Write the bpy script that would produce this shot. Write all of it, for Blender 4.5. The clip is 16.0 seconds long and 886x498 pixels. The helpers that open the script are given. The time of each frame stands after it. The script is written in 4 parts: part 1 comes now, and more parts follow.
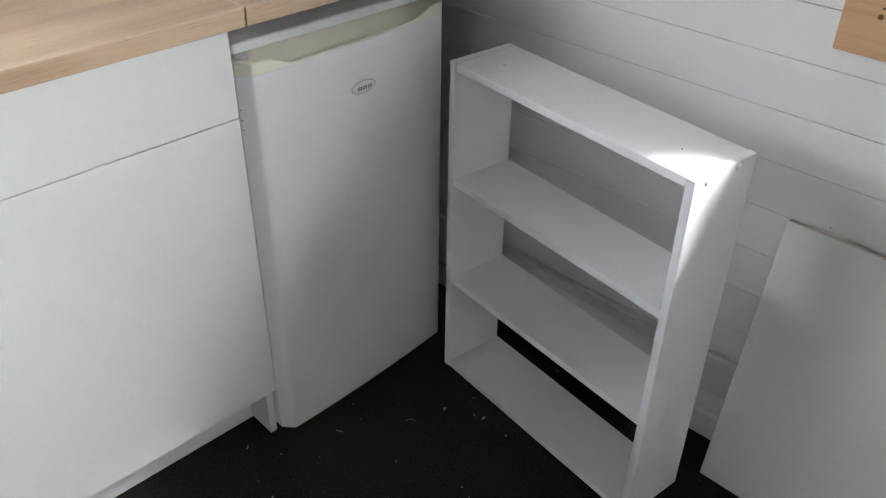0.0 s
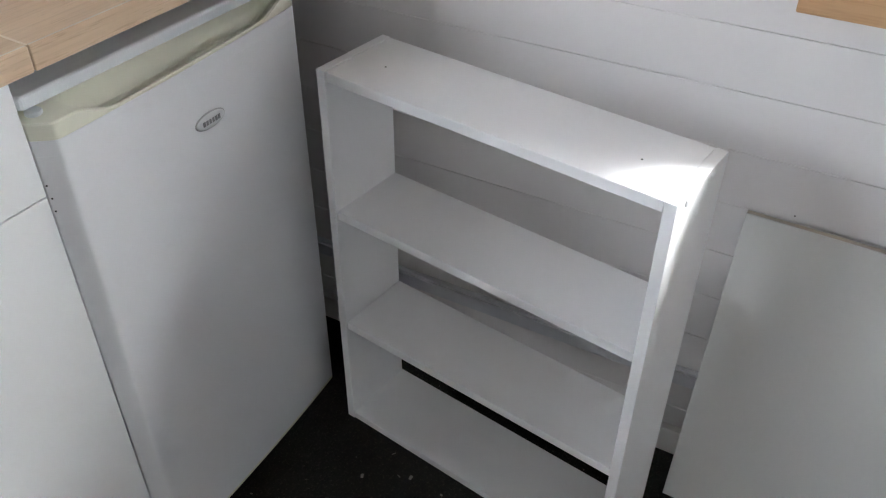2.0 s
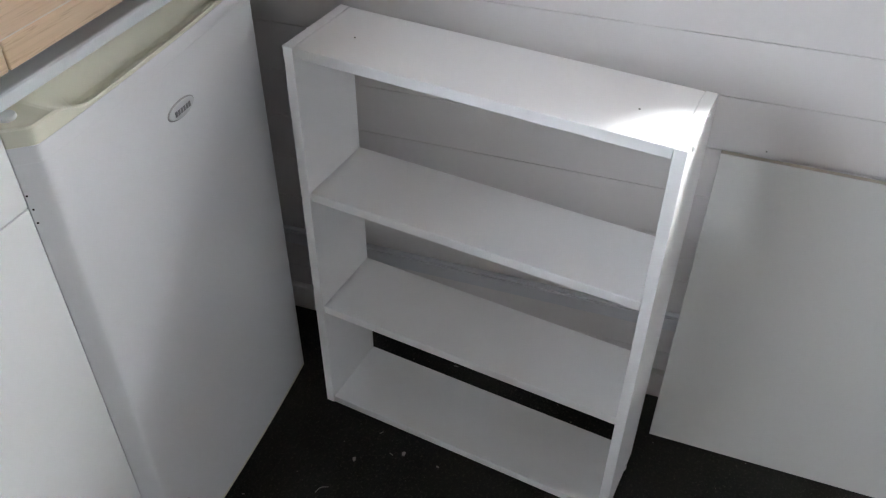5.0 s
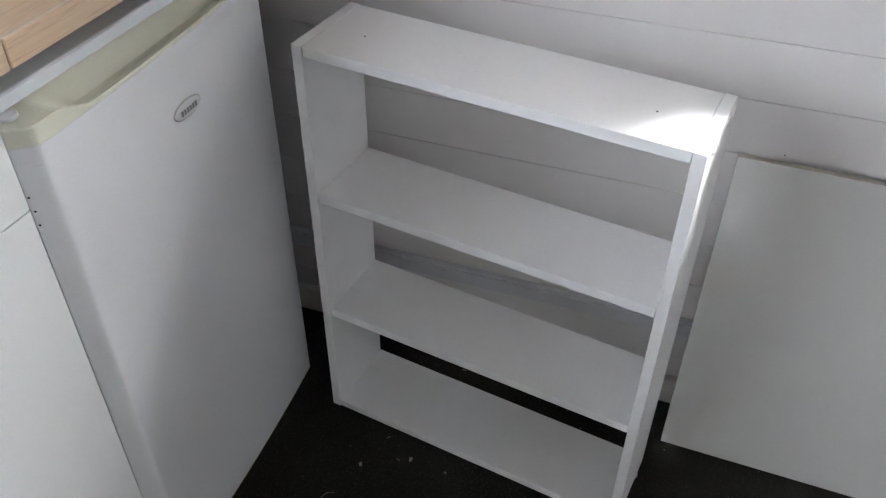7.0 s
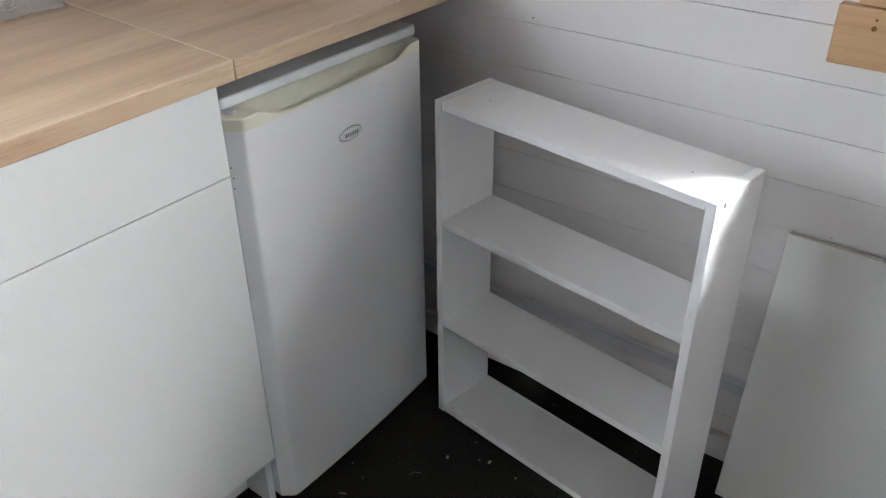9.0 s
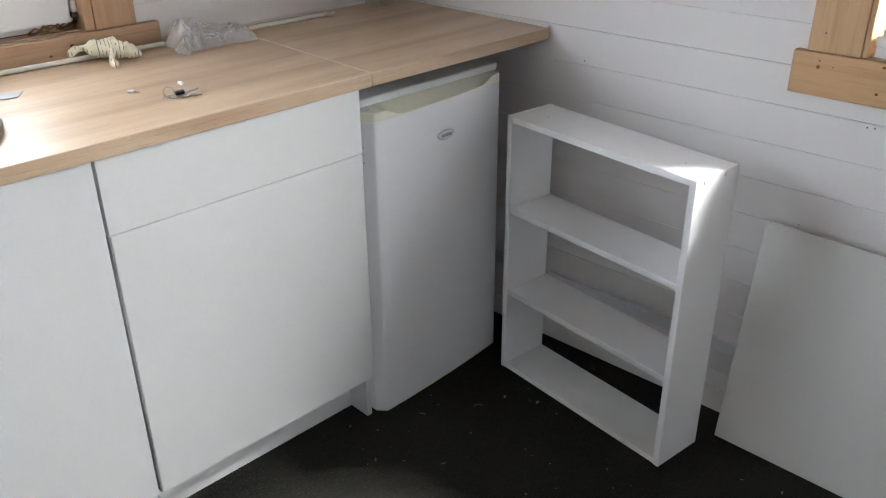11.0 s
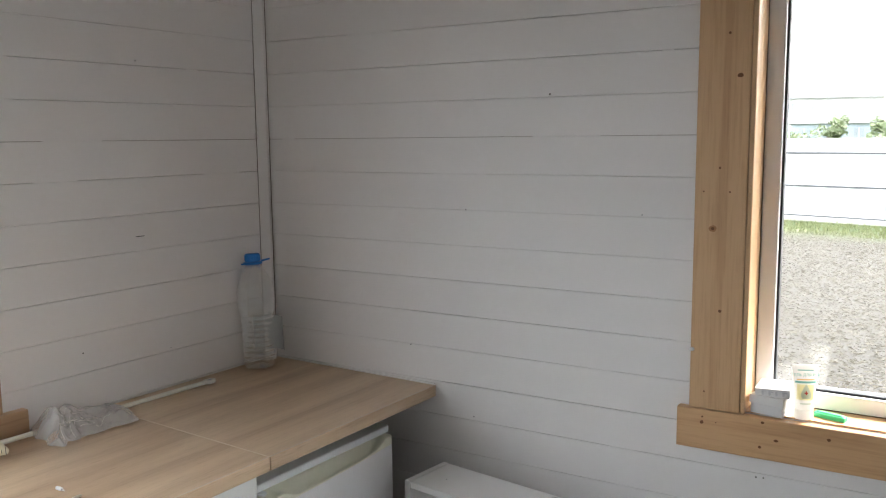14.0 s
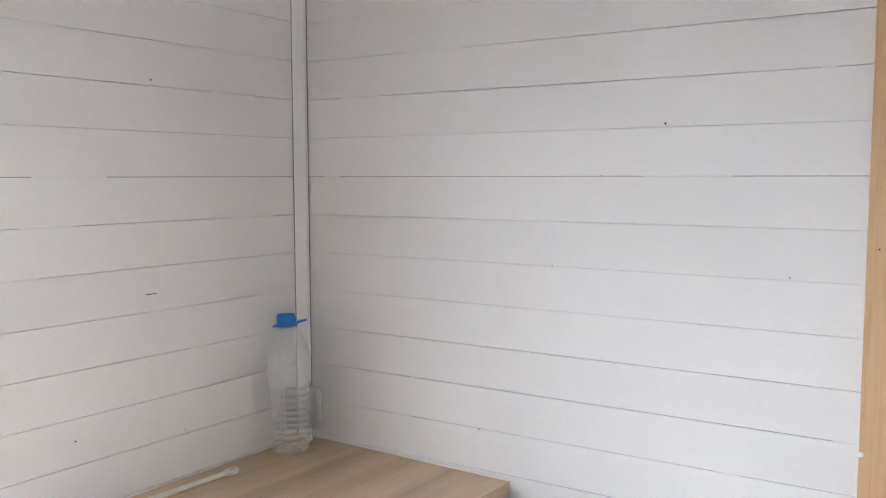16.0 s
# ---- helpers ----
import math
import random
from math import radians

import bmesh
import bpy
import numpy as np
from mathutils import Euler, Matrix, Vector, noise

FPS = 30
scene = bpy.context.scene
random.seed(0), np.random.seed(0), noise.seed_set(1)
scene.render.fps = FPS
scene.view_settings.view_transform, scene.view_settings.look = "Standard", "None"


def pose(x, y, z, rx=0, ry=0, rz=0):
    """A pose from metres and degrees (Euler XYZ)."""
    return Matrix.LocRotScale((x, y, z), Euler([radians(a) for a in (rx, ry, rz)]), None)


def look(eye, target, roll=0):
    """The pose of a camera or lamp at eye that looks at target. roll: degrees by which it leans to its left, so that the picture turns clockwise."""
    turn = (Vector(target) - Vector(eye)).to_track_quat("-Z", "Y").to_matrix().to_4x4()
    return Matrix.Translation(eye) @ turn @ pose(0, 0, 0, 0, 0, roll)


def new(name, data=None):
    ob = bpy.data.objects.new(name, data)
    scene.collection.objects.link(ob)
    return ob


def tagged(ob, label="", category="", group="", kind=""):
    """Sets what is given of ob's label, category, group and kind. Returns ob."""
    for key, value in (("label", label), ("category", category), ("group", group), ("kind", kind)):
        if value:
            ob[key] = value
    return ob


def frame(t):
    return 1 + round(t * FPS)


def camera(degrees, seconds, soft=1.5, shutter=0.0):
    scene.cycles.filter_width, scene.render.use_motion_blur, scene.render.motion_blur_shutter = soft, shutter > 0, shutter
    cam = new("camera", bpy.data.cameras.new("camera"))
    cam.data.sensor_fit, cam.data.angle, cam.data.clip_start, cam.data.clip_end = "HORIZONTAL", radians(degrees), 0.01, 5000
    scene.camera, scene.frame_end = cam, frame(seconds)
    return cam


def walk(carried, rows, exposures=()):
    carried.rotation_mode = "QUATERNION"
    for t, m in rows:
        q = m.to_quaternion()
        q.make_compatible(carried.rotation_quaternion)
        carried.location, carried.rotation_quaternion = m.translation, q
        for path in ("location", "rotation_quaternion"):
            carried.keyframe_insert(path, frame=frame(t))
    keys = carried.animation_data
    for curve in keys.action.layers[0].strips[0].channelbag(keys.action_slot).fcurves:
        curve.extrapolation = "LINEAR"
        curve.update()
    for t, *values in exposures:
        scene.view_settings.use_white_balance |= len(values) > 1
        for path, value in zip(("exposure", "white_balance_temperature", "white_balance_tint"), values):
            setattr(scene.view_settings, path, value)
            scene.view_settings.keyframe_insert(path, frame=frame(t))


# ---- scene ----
cam = camera(55.0, 16.0, soft=1.2)
PATH = [
    (0, (-1.276, -1.679, 1.343), (-0.123, -0.504, 0.207), 0.9),
    (0.5, (-1.256, -1.636, 1.327), (-0.065, -0.556, 0.137), 0.6),
    (1, (-1.227, -1.568, 1.307), (0.048, -0.646, 0.072), 0.3),
    (1.5, (-1.125, -1.454, 1.302), (0.209, -0.591, 0.088), 0.3),
    (2, (-1.089, -1.358, 1.292), (0.255, -0.546, 0.053), 0.4),
    (2.5, (-1.13, -1.267, 1.288), (0.239, -0.6, -0.007), -0.3),
    (3, (-1.16, -1.228, 1.279), (0.225, -0.644, -0.04), -0.5),
    (3.5, (-1.158, -1.223, 1.276), (0.244, -0.655, -0.033), -0.2),
    (4, (-1.146, -1.219, 1.281), (0.273, -0.667, -0.016), 0.4),
    (6.5, (-1.128, -1.209, 1.271), (0.29, -0.648, -0.023), 0.4),
    (7, (-1.117, -1.199, 1.269), (0.295, -0.636, -0.031), 0.5),
    (7.5, (-1.125, -1.204, 1.279), (0.285, -0.638, -0.021), 0.5),
    (8, (-1.164, -1.231, 1.294), (0.258, -0.636, 0.019), 0.2),
    (8.5, (-1.241, -1.369, 1.311), (0.161, -0.528, 0.158), -0.4),
    (9, (-1.338, -1.53, 1.331), (-0.021, -0.473, 0.259), -0.5),
    (9.5, (-1.48, -1.644, 1.348), (-0.182, -0.536, 0.306), -0.9),
    (10, (-1.639, -1.771, 1.379), (-0.348, -0.629, 0.365), -1.1),
    (10.2, (-1.676, -1.818, 1.384), (-0.404, -0.629, 0.398), -1.3),
    (12.3, (-1.791, -2.021, 1.419), (-0.532, -0.728, 0.559), 0.1),
    (12.5, (-1.772, -1.982, 1.421), (-0.452, -0.72, 0.605), 0.7),
    (13, (-1.764, -1.845, 1.492), (-0.256, -0.663, 0.918), 0.4),
    (13.5, (-1.777, -1.803, 1.537), (-0.17, -0.67, 1.173), -0.6),
    (14, (-1.798, -1.797, 1.556), (-0.153, -0.69, 1.295), -0.6),
    (14.5, (-1.812, -1.783, 1.554), (-0.166, -0.673, 1.318), -0.3),
    (15, (-1.804, -1.722, 1.547), (-0.189, -0.57, 1.292), -0.1),
    (15.5, (-1.685, -1.613, 1.546), (-0.077, -0.45, 1.295), -0.3),
    (15.8, (-1.575, -1.533, 1.558), (0.036, -0.367, 1.358), -0.25),
    (16, (-1.525, -1.468, 1.556), (0.101, -0.315, 1.385), -0.1),
]
SKY, SUN = 0.15, 1.75
EXPOSURES = [(t, stops, kelvin, tint) for t, stops, kelvin, tint in (
    (0.0, 3.56, 6300, 8), (3.0, 3.74, 6250, 9), (8.0, 3.74, 6250, 9), (9.0, 3.60, 6300, 8), (10.0, 3.54, 6300, 8), (12.5, 3.42, 6300, 9),
    (13.0, 3.38, 6500, 9), (14.0, 3.13, 6500, 6), (15.0, 3.14, 6450, 5), (15.5, 3.88, 6250, 6), (15.8, 4.12, 6250, 7), (16.0, 4.23, 6250, 8))]
walk(cam, [(t, look(eye, target, roll)) for t, eye, target, roll in PATH], EXPOSURES)


# ---- daylight: hazy sun through the east window, pale sky ----
SUN_FROM = Vector((1.0, -0.88, 1.25)).normalized()
world = bpy.data.worlds.new("world")
scene.world = world
world.use_nodes = True
wn, wl = world.node_tree.nodes, world.node_tree.links
sky = wn.new("ShaderNodeTexSky")
sky.sky_type = "NISHITA"
sky.sun_disc = False
sky.sun_elevation = math.asin(SUN_FROM.z)
sky.sun_rotation = math.atan2(SUN_FROM.x, SUN_FROM.y)
sky.air_density, sky.dust_density = 1.0, 7.0
pale = wn.new("ShaderNodeHueSaturation")
pale.inputs["Saturation"].default_value = 0.25
wl.new(sky.outputs[0], pale.inputs["Color"])
# thin high cloud: an even white veil over the sky
veil = wn.new("ShaderNodeMix")
veil.data_type = "RGBA"
veil.inputs[0].default_value = 0.42
veil.inputs[7].default_value = (10.0, 10.4, 11.2, 1)
wl.new(pale.outputs[0], veil.inputs[6])
wl.new(veil.outputs[2], wn["Background"].inputs["Color"])
wn["Background"].inputs["Strength"].default_value = SKY

sun_data = bpy.data.lights.new("sun", "SUN")
sun_data.energy, sun_data.angle, sun_data.color = SUN, radians(8.0), (1.0, 0.985, 0.96)
sun = new("sun", sun_data)
sun.matrix_world = look(SUN_FROM * 30, (0, 0, 0))


# ---- materials ----
def shader(name):
    m = bpy.data.materials.new(name)
    m.use_nodes = True
    return m, m.node_tree.nodes, m.node_tree.links, m.node_tree.nodes["Principled BSDF"]


def node(nodes, kind, **values):
    n = nodes.new("ShaderNode" + kind)
    for key, v in values.items():
        n.inputs[key.replace("_", " ")].default_value = v
    return n


def ramp(nodes, links, fac, stops):
    r = nodes.new("ShaderNodeValToRGB")
    while len(r.color_ramp.elements) < len(stops):
        r.color_ramp.elements.new(0.5)
    for e, (p, c) in zip(r.color_ramp.elements, stops):
        e.position, e.color = p, (*c, 1) if len(c) == 3 else c
    links.new(fac, r.inputs[0])
    return r.outputs[0]


def coords(nodes, links, scale=(1, 1, 1), rot=(0, 0, 0)):
    tc = nodes.new("ShaderNodeTexCoord")
    mp = nodes.new("ShaderNodeMapping")
    mp.inputs["Scale"].default_value = scale
    mp.inputs["Rotation"].default_value = [radians(a) for a in rot]
    links.new(tc.outputs["Object"], mp.inputs[0])
    return mp.outputs[0]


def mixed(nodes, links, fac, a, b, mode="MIX"):
    m = nodes.new("ShaderNodeMix")
    m.data_type, m.blend_type = "RGBA", mode
    for sock, v in ((m.inputs[0], fac), (m.inputs[6], a), (m.inputs[7], b)):
        if isinstance(v, (int, float)):
            sock.default_value = v
        elif isinstance(v, tuple):
            sock.default_value = (*v, 1)
        else:
            links.new(v, sock)
    return m.outputs[2]


def bumped(nodes, links, bsdf, height, strength, distance=0.001):
    b = nodes.new("ShaderNodeBump")
    b.inputs["Strength"].default_value, b.inputs["Distance"].default_value = strength, distance
    links.new(height, b.inputs["Height"])
    links.new(b.outputs[0], bsdf.inputs["Normal"])


def plain(name, colour, rough=0.5, metal=0.0, vary=0.06, grain=60.0, blotch=3.0, bump=0.15, spread=0.0, coat=0.0):
    """A surface with fine grain, broad blotches and a slight relief; spread: how far single pieces differ in tone."""
    m, n, l, b = shader(name)
    v = coords(n, l)
    fine = node(n, "TexNoise", Scale=grain, Detail=5.0)
    broad = node(n, "TexNoise", Scale=blotch, Detail=3.0)
    l.new(v, fine.inputs["Vector"]), l.new(v, broad.inputs["Vector"])
    dark = tuple(c * (1 - 2 * vary) for c in colour)
    col = mixed(n, l, ramp(n, l, broad.outputs[0], [(0.3, (0, 0, 0)), (0.7, (1, 1, 1))]), dark, colour)
    col = mixed(n, l, 0.5, col, mixed(n, l, fine.outputs[0], tuple(c * (1 - vary) for c in colour), tuple(min(1, c * (1 + vary)) for c in colour)))
    if spread:
        info = n.new("ShaderNodeObjectInfo")
        tone = ramp(n, l, info.outputs["Random"], [(0, (1 - spread,) * 3), (1, (1, 1, 1))])
        col = mixed(n, l, 1.0, col, tone, "MULTIPLY")
    l.new(col, b.inputs["Base Color"])
    r = ramp(n, l, broad.outputs[0], [(0.25, (max(0.02, rough - 0.06),) * 3), (0.75, (min(1, rough + 0.06),) * 3)])
    l.new(r, b.inputs["Roughness"])
    b.inputs["Metallic"].default_value = metal
    b.inputs["Coat Weight"].default_value = coat
    if bump:
        bumped(n, l, b, fine.outputs[0], bump)
    return m


def wood(name, light, dark, along=(1, 0, 0), rough=0.5, knots=True, streak=1.0, warm=None):
    """Grain along one local axis: fine fibres, broad bands, and knots where asked."""
    m, n, l, b = shader(name)
    long_s, cross_s = 1.6, 34.0
    sc = [cross_s * (1 - a) + long_s * a for a in along]
    v = coords(n, l, sc)
    info = n.new("ShaderNodeObjectInfo")
    off = n.new("ShaderNodeVectorMath")
    off.operation = "SCALE"
    off.inputs[0].default_value = (31.7, 17.3, 23.1)
    l.new(info.outputs["Random"], off.inputs["Scale"])
    add = n.new("ShaderNodeVectorMath")
    l.new(v, add.inputs[0]), l.new(off.outputs[0], add.inputs[1])
    fibre = node(n, "TexNoise", Scale=5.0, Detail=8.0, Roughness=0.65)
    band = node(n, "TexNoise", Scale=0.42, Detail=5.0, Roughness=0.6, Distortion=1.1)
    l.new(add.outputs[0], fibre.inputs["Vector"]), l.new(add.outputs[0], band.inputs["Vector"])
    mid = tuple(0.38 * p + 0.62 * q for p, q in zip(light, dark))
    c1 = ramp(n, l, band.outputs[0], [(0.36, mid), (0.47, light), (0.56, light if not warm else warm), (0.66, mid)])
    c2 = ramp(n, l, fibre.outputs[0], [(0.33, dark), (0.52, light), (0.75, light)])
    col = mixed(n, l, 0.42 * streak, c1, c2)
    height = fibre.outputs[0]
    if knots:
        ks = [15.0 * (1 - a) + 11.0 * a for a in along]
        kv = coords(n, l, ks)
        add2 = n.new("ShaderNodeVectorMath")
        l.new(kv, add2.inputs[0]), l.new(off.outputs[0], add2.inputs[1])
        vor = n.new("ShaderNodeTexVoronoi")
        vor.inputs["Scale"].default_value = 1.0
        l.new(add2.outputs[0], vor.inputs["Vector"])
        k = ramp(n, l, vor.outputs["Distance"], [(0.045, (1, 1, 1)), (0.075, (0.6, 0.6, 0.6)), (0.13, (0, 0, 0))])
        col = mixed(n, l, k, col, tuple(c * 0.35 for c in dark))
    l.new(col, b.inputs["Base Color"])
    b.inputs["Roughness"].default_value = rough
    bumped(n, l, b, height, 0.12)
    return m


def clear(name, tint=(1, 1, 1), gloss=1.0, haze=0.0, haze_colour=(0.8, 0.85, 0.9), rough=0.05, edge=0.25, wrinkle=0.0):
    """Thin clear plastic or glass: see-through, with a gloss that grows towards the edge and a little milkiness."""
    m, n, l, b = shader(name)
    n.remove(b)
    t = node(n, "BsdfTransparent", Color=(*tint, 1))
    d = node(n, "BsdfDiffuse", Color=(*haze_colour, 1))
    g = node(n, "BsdfGlossy", Roughness=rough)
    g.inputs["Color"].default_value = (gloss, gloss, gloss, 1)
    fr = node(n, "LayerWeight", Blend=edge)
    if wrinkle:
        noise_tex = node(n, "TexNoise", Scale=60.0, Detail=4.0)
        l.new(coords(n, l), noise_tex.inputs["Vector"])
        bp = n.new("ShaderNodeBump")
        bp.inputs["Strength"].default_value, bp.inputs["Distance"].default_value = wrinkle, 0.004
        l.new(noise_tex.outputs[0], bp.inputs["Height"])
        l.new(bp.outputs[0], g.inputs["Normal"]), l.new(bp.outputs[0], fr.inputs["Normal"])
    m1, m2 = n.new("ShaderNodeMixShader"), n.new("ShaderNodeMixShader")
    m1.inputs[0].default_value = haze
    if wrinkle:
        # crinkled film passes on as much light as it throws back
        tr = node(n, "BsdfTranslucent", Color=(*haze_colour, 1))
        both = n.new("ShaderNodeMixShader")
        both.inputs[0].default_value = 0.6
        l.new(d.outputs[0], both.inputs[1]), l.new(tr.outputs[0], both.inputs[2])
        l.new(both.outputs[0], m1.inputs[2])
    else:
        l.new(d.outputs[0], m1.inputs[2])
    l.new(t.outputs[0], m1.inputs[1])
    lim = n.new("ShaderNodeMath")
    lim.operation = "MULTIPLY_ADD"
    lim.inputs[1].default_value, lim.inputs[2].default_value = 0.75, 0.03
    l.new(fr.outputs["Facing"], lim.inputs[0])
    l.new(lim.outputs[0], m2.inputs[0])
    l.new(m1.outputs[0], m2.inputs[1]), l.new(g.outputs[0], m2.inputs[2])
    l.new(m2.outputs[0], n["Material Output"].inputs["Surface"])
    return m


def floor_material():
    m, n, l, b = shader("floor_covering")
    v = coords(n, l)
    fine = node(n, "TexNoise", Scale=190.0, Detail=4.0, Roughness=0.8)
    mid = node(n, "TexNoise", Scale=55.0, Detail=4.0)
    broad = node(n, "TexNoise", Scale=2.3, Detail=4.0)
    for t in (fine, mid, broad):
        l.new(v, t.inputs["Vector"])
    col = ramp(n, l, fine.outputs[0], [(0.42, (0.0035, 0.0034, 0.0027)), (0.56, (0.0095, 0.0093, 0.007)), (0.70, (0.085, 0.082, 0.064))])
    # dust in broad blotches, its tone raised to paint in light on the floor
    dust = ramp(n, l, broad.outputs[0], [(0.35, (0.06, 0.06, 0.06)), (0.75, (0.42, 0.42, 0.42))])
    col = mixed(n, l, dust, col, (0.034, 0.031, 0.024))
    speck = node(n, "TexVoronoi", Scale=46.0)
    l.new(v, speck.inputs["Vector"])
    col = mixed(n, l, ramp(n, l, speck.outputs["Distance"], [(0.03, (0.6, 0.6, 0.6)), (0.06, (0, 0, 0))]), col, (0.16, 0.155, 0.13))
    l.new(col, b.inputs["Base Color"])
    l.new(ramp(n, l, mid.outputs[0], [(0.3, (0.62,) * 3), (0.7, (0.8,) * 3)]), b.inputs["Roughness"])
    b.inputs["Specular IOR Level"].default_value = 0.25
    bumped(n, l, b, fine.outputs[0], 0.5, 0.0015)
    return m


def ground_material():
    m, n, l, b = shader("soil_and_grass")
    v = coords(n, l)
    a = node(n, "TexNoise", Scale=38.0, Detail=9.0, Roughness=0.7)
    c = node(n, "TexNoise", Scale=0.35, Detail=4.0)
    l.new(v, a.inputs["Vector"]), l.new(v, c.inputs["Vector"])
    soil = ramp(n, l, a.outputs[0], [(0.3, (0.012, 0.010, 0.008)), (0.55, (0.026, 0.022, 0.017)), (0.75, (0.055, 0.047, 0.037))])
    grass = ramp(n, l, a.outputs[0], [(0.3, (0.025, 0.04, 0.010)), (0.6, (0.06, 0.085, 0.025)), (0.8, (0.11, 0.12, 0.05))])
    sep = n.new("ShaderNodeSeparateXYZ")
    l.new(v, sep.inputs[0])
    # tilled bed round the house, turf beyond it
    scaled = n.new("ShaderNodeMapRange")
    scaled.inputs["From Min"].default_value, scaled.inputs["From Max"].default_value = 0.3, 17.6
    l.new(sep.outputs["X"], scaled.inputs["Value"])
    wob = n.new("ShaderNodeMath")
    wob.operation = "MULTIPLY_ADD"
    wob.inputs[1].default_value = 0.10
    l.new(c.outputs[0], wob.inputs[0]), l.new(scaled.outputs[0], wob.inputs[2])
    far = ramp(n, l, wob.outputs[0], [(0.93, (0, 0, 0)), (1.0, (1, 1, 1))])
    l.new(mixed(n, l, far, soil, grass), b.inputs["Base Color"])
    b.inputs["Roughness"].default_value = 0.95
    bumped(n, l, b, a.outputs[0], 0.35, 0.02)
    return m


def striped_material():
    m, n, l, b = shader("cream_rubber_with_stripes")
    w = n.new("ShaderNodeTexWave")
    w.bands_direction = "X"
    w.inputs["Scale"].default_value, w.inputs["Distortion"].default_value, w.inputs["Detail"].default_value = 34.0, 4.0, 1.0
    w.inputs["Detail Scale"].default_value = 0.8
    l.new(coords(n, l), w.inputs["Vector"])
    gate = node(n, "TexNoise", Scale=85.0, Detail=1.0)
    l.new(coords(n, l), gate.inputs["Vector"])
    stripe = mixed(n, l, 1.0, ramp(n, l, w.outputs["Color"], [(0.90, (0, 0, 0)), (0.95, (1, 1, 1))]),
                   ramp(n, l, gate.outputs[0], [(0.49, (0, 0, 0)), (0.53, (1, 1, 1))]), "MULTIPLY")
    l.new(mixed(n, l, stripe, (0.85, 0.79, 0.60), (0.03, 0.028, 0.025)), b.inputs["Base Color"])
    b.inputs["Roughness"].default_value = 0.5
    return m


def see_through_white():
    """Milky plastic that lets some light through."""
    m, n, l, b = shader("milky_plastic")
    b.inputs["Base Color"].default_value = (0.86, 0.85, 0.83, 1)
    b.inputs["Roughness"].default_value = 0.35
    t = node(n, "BsdfTranslucent", Color=(0.9, 0.88, 0.84, 1))
    mx = n.new("ShaderNodeMixShader")
    mx.inputs[0].default_value = 0.35
    grain_tex = node(n, "TexNoise", Scale=90.0, Detail=3.0)
    l.new(coords(n, l), grain_tex.inputs["Vector"])
    bumped(n, l, b, grain_tex.outputs[0], 0.05)
    l.new(b.outputs[0], mx.inputs[1]), l.new(t.outputs[0], mx.inputs[2])
    l.new(mx.outputs[0], n["Material Output"].inputs["Surface"])
    return m


def film_print(name, colour):
    """Thin ink on milky plastic, lit from both sides."""
    m, n, l, b = shader(name)
    v = node(n, "TexNoise", Scale=300.0, Detail=2.0)
    l.new(coords(n, l), v.inputs["Vector"])
    col = mixed(n, l, v.outputs[0], tuple(c * 0.92 for c in colour), colour)
    t = n.new("ShaderNodeBsdfTranslucent")
    l.new(col, b.inputs["Base Color"]), l.new(col, t.inputs["Color"])
    b.inputs["Roughness"].default_value = 0.45
    mx = n.new("ShaderNodeMixShader")
    mx.inputs[0].default_value = 0.6
    l.new(b.outputs[0], mx.inputs[1]), l.new(t.outputs[0], mx.inputs[2])
    l.new(mx.outputs[0], n["Material Output"].inputs["Surface"])
    return m


def oak_material():
    """Oak print under a satin laminate: broad soft bands, long fine fibres and short dark pores."""
    m, n, l, b = shader("oak_laminate")
    info = n.new("ShaderNodeObjectInfo")
    off = n.new("ShaderNodeVectorMath")
    off.operation = "SCALE"
    off.inputs[0].default_value = (31.7, 17.3, 0.0)
    l.new(info.outputs["Random"], off.inputs["Scale"])

    def grain(scale, **values):
        add = n.new("ShaderNodeVectorMath")
        l.new(coords(n, l, scale), add.inputs[0]), l.new(off.outputs[0], add.inputs[1])
        t = node(n, "TexNoise", **values)
        l.new(add.outputs[0], t.inputs["Vector"])
        return t.outputs[0]

    broad = grain((0.8, 8.0, 8.0), Scale=1.0, Detail=4.0, Roughness=0.55, Distortion=0.4)
    fibre = grain((4.0, 150.0, 150.0), Scale=1.0, Detail=5.0, Roughness=0.6)
    pore = grain((26.0, 520.0, 520.0), Scale=1.0, Detail=2.0)
    col = ramp(n, l, broad, [(0.30, (0.48, 0.325, 0.205)), (0.44, (0.60, 0.435, 0.285)), (0.56, (0.68, 0.515, 0.35)), (0.70, (0.55, 0.375, 0.245))])
    col = mixed(n, l, 0.4, col, ramp(n, l, fibre, [(0.34, (0.80, 0.78, 0.76)), (0.5, (1, 1, 1)), (0.68, (1.0, 0.99, 0.97))]), "MULTIPLY")
    col = mixed(n, l, 0.55, col, ramp(n, l, pore, [(0.30, (0.72, 0.68, 0.64)), (0.42, (1, 1, 1))]), "MULTIPLY")
    l.new(col, b.inputs["Base Color"])
    l.new(ramp(n, l, fibre, [(0.3, (0.42,) * 3), (0.7, (0.33,) * 3)]), b.inputs["Roughness"])
    b.inputs["Specular IOR Level"].default_value = 0.7
    bumped(n, l, b, pore, 0.08, 0.0006)
    return m


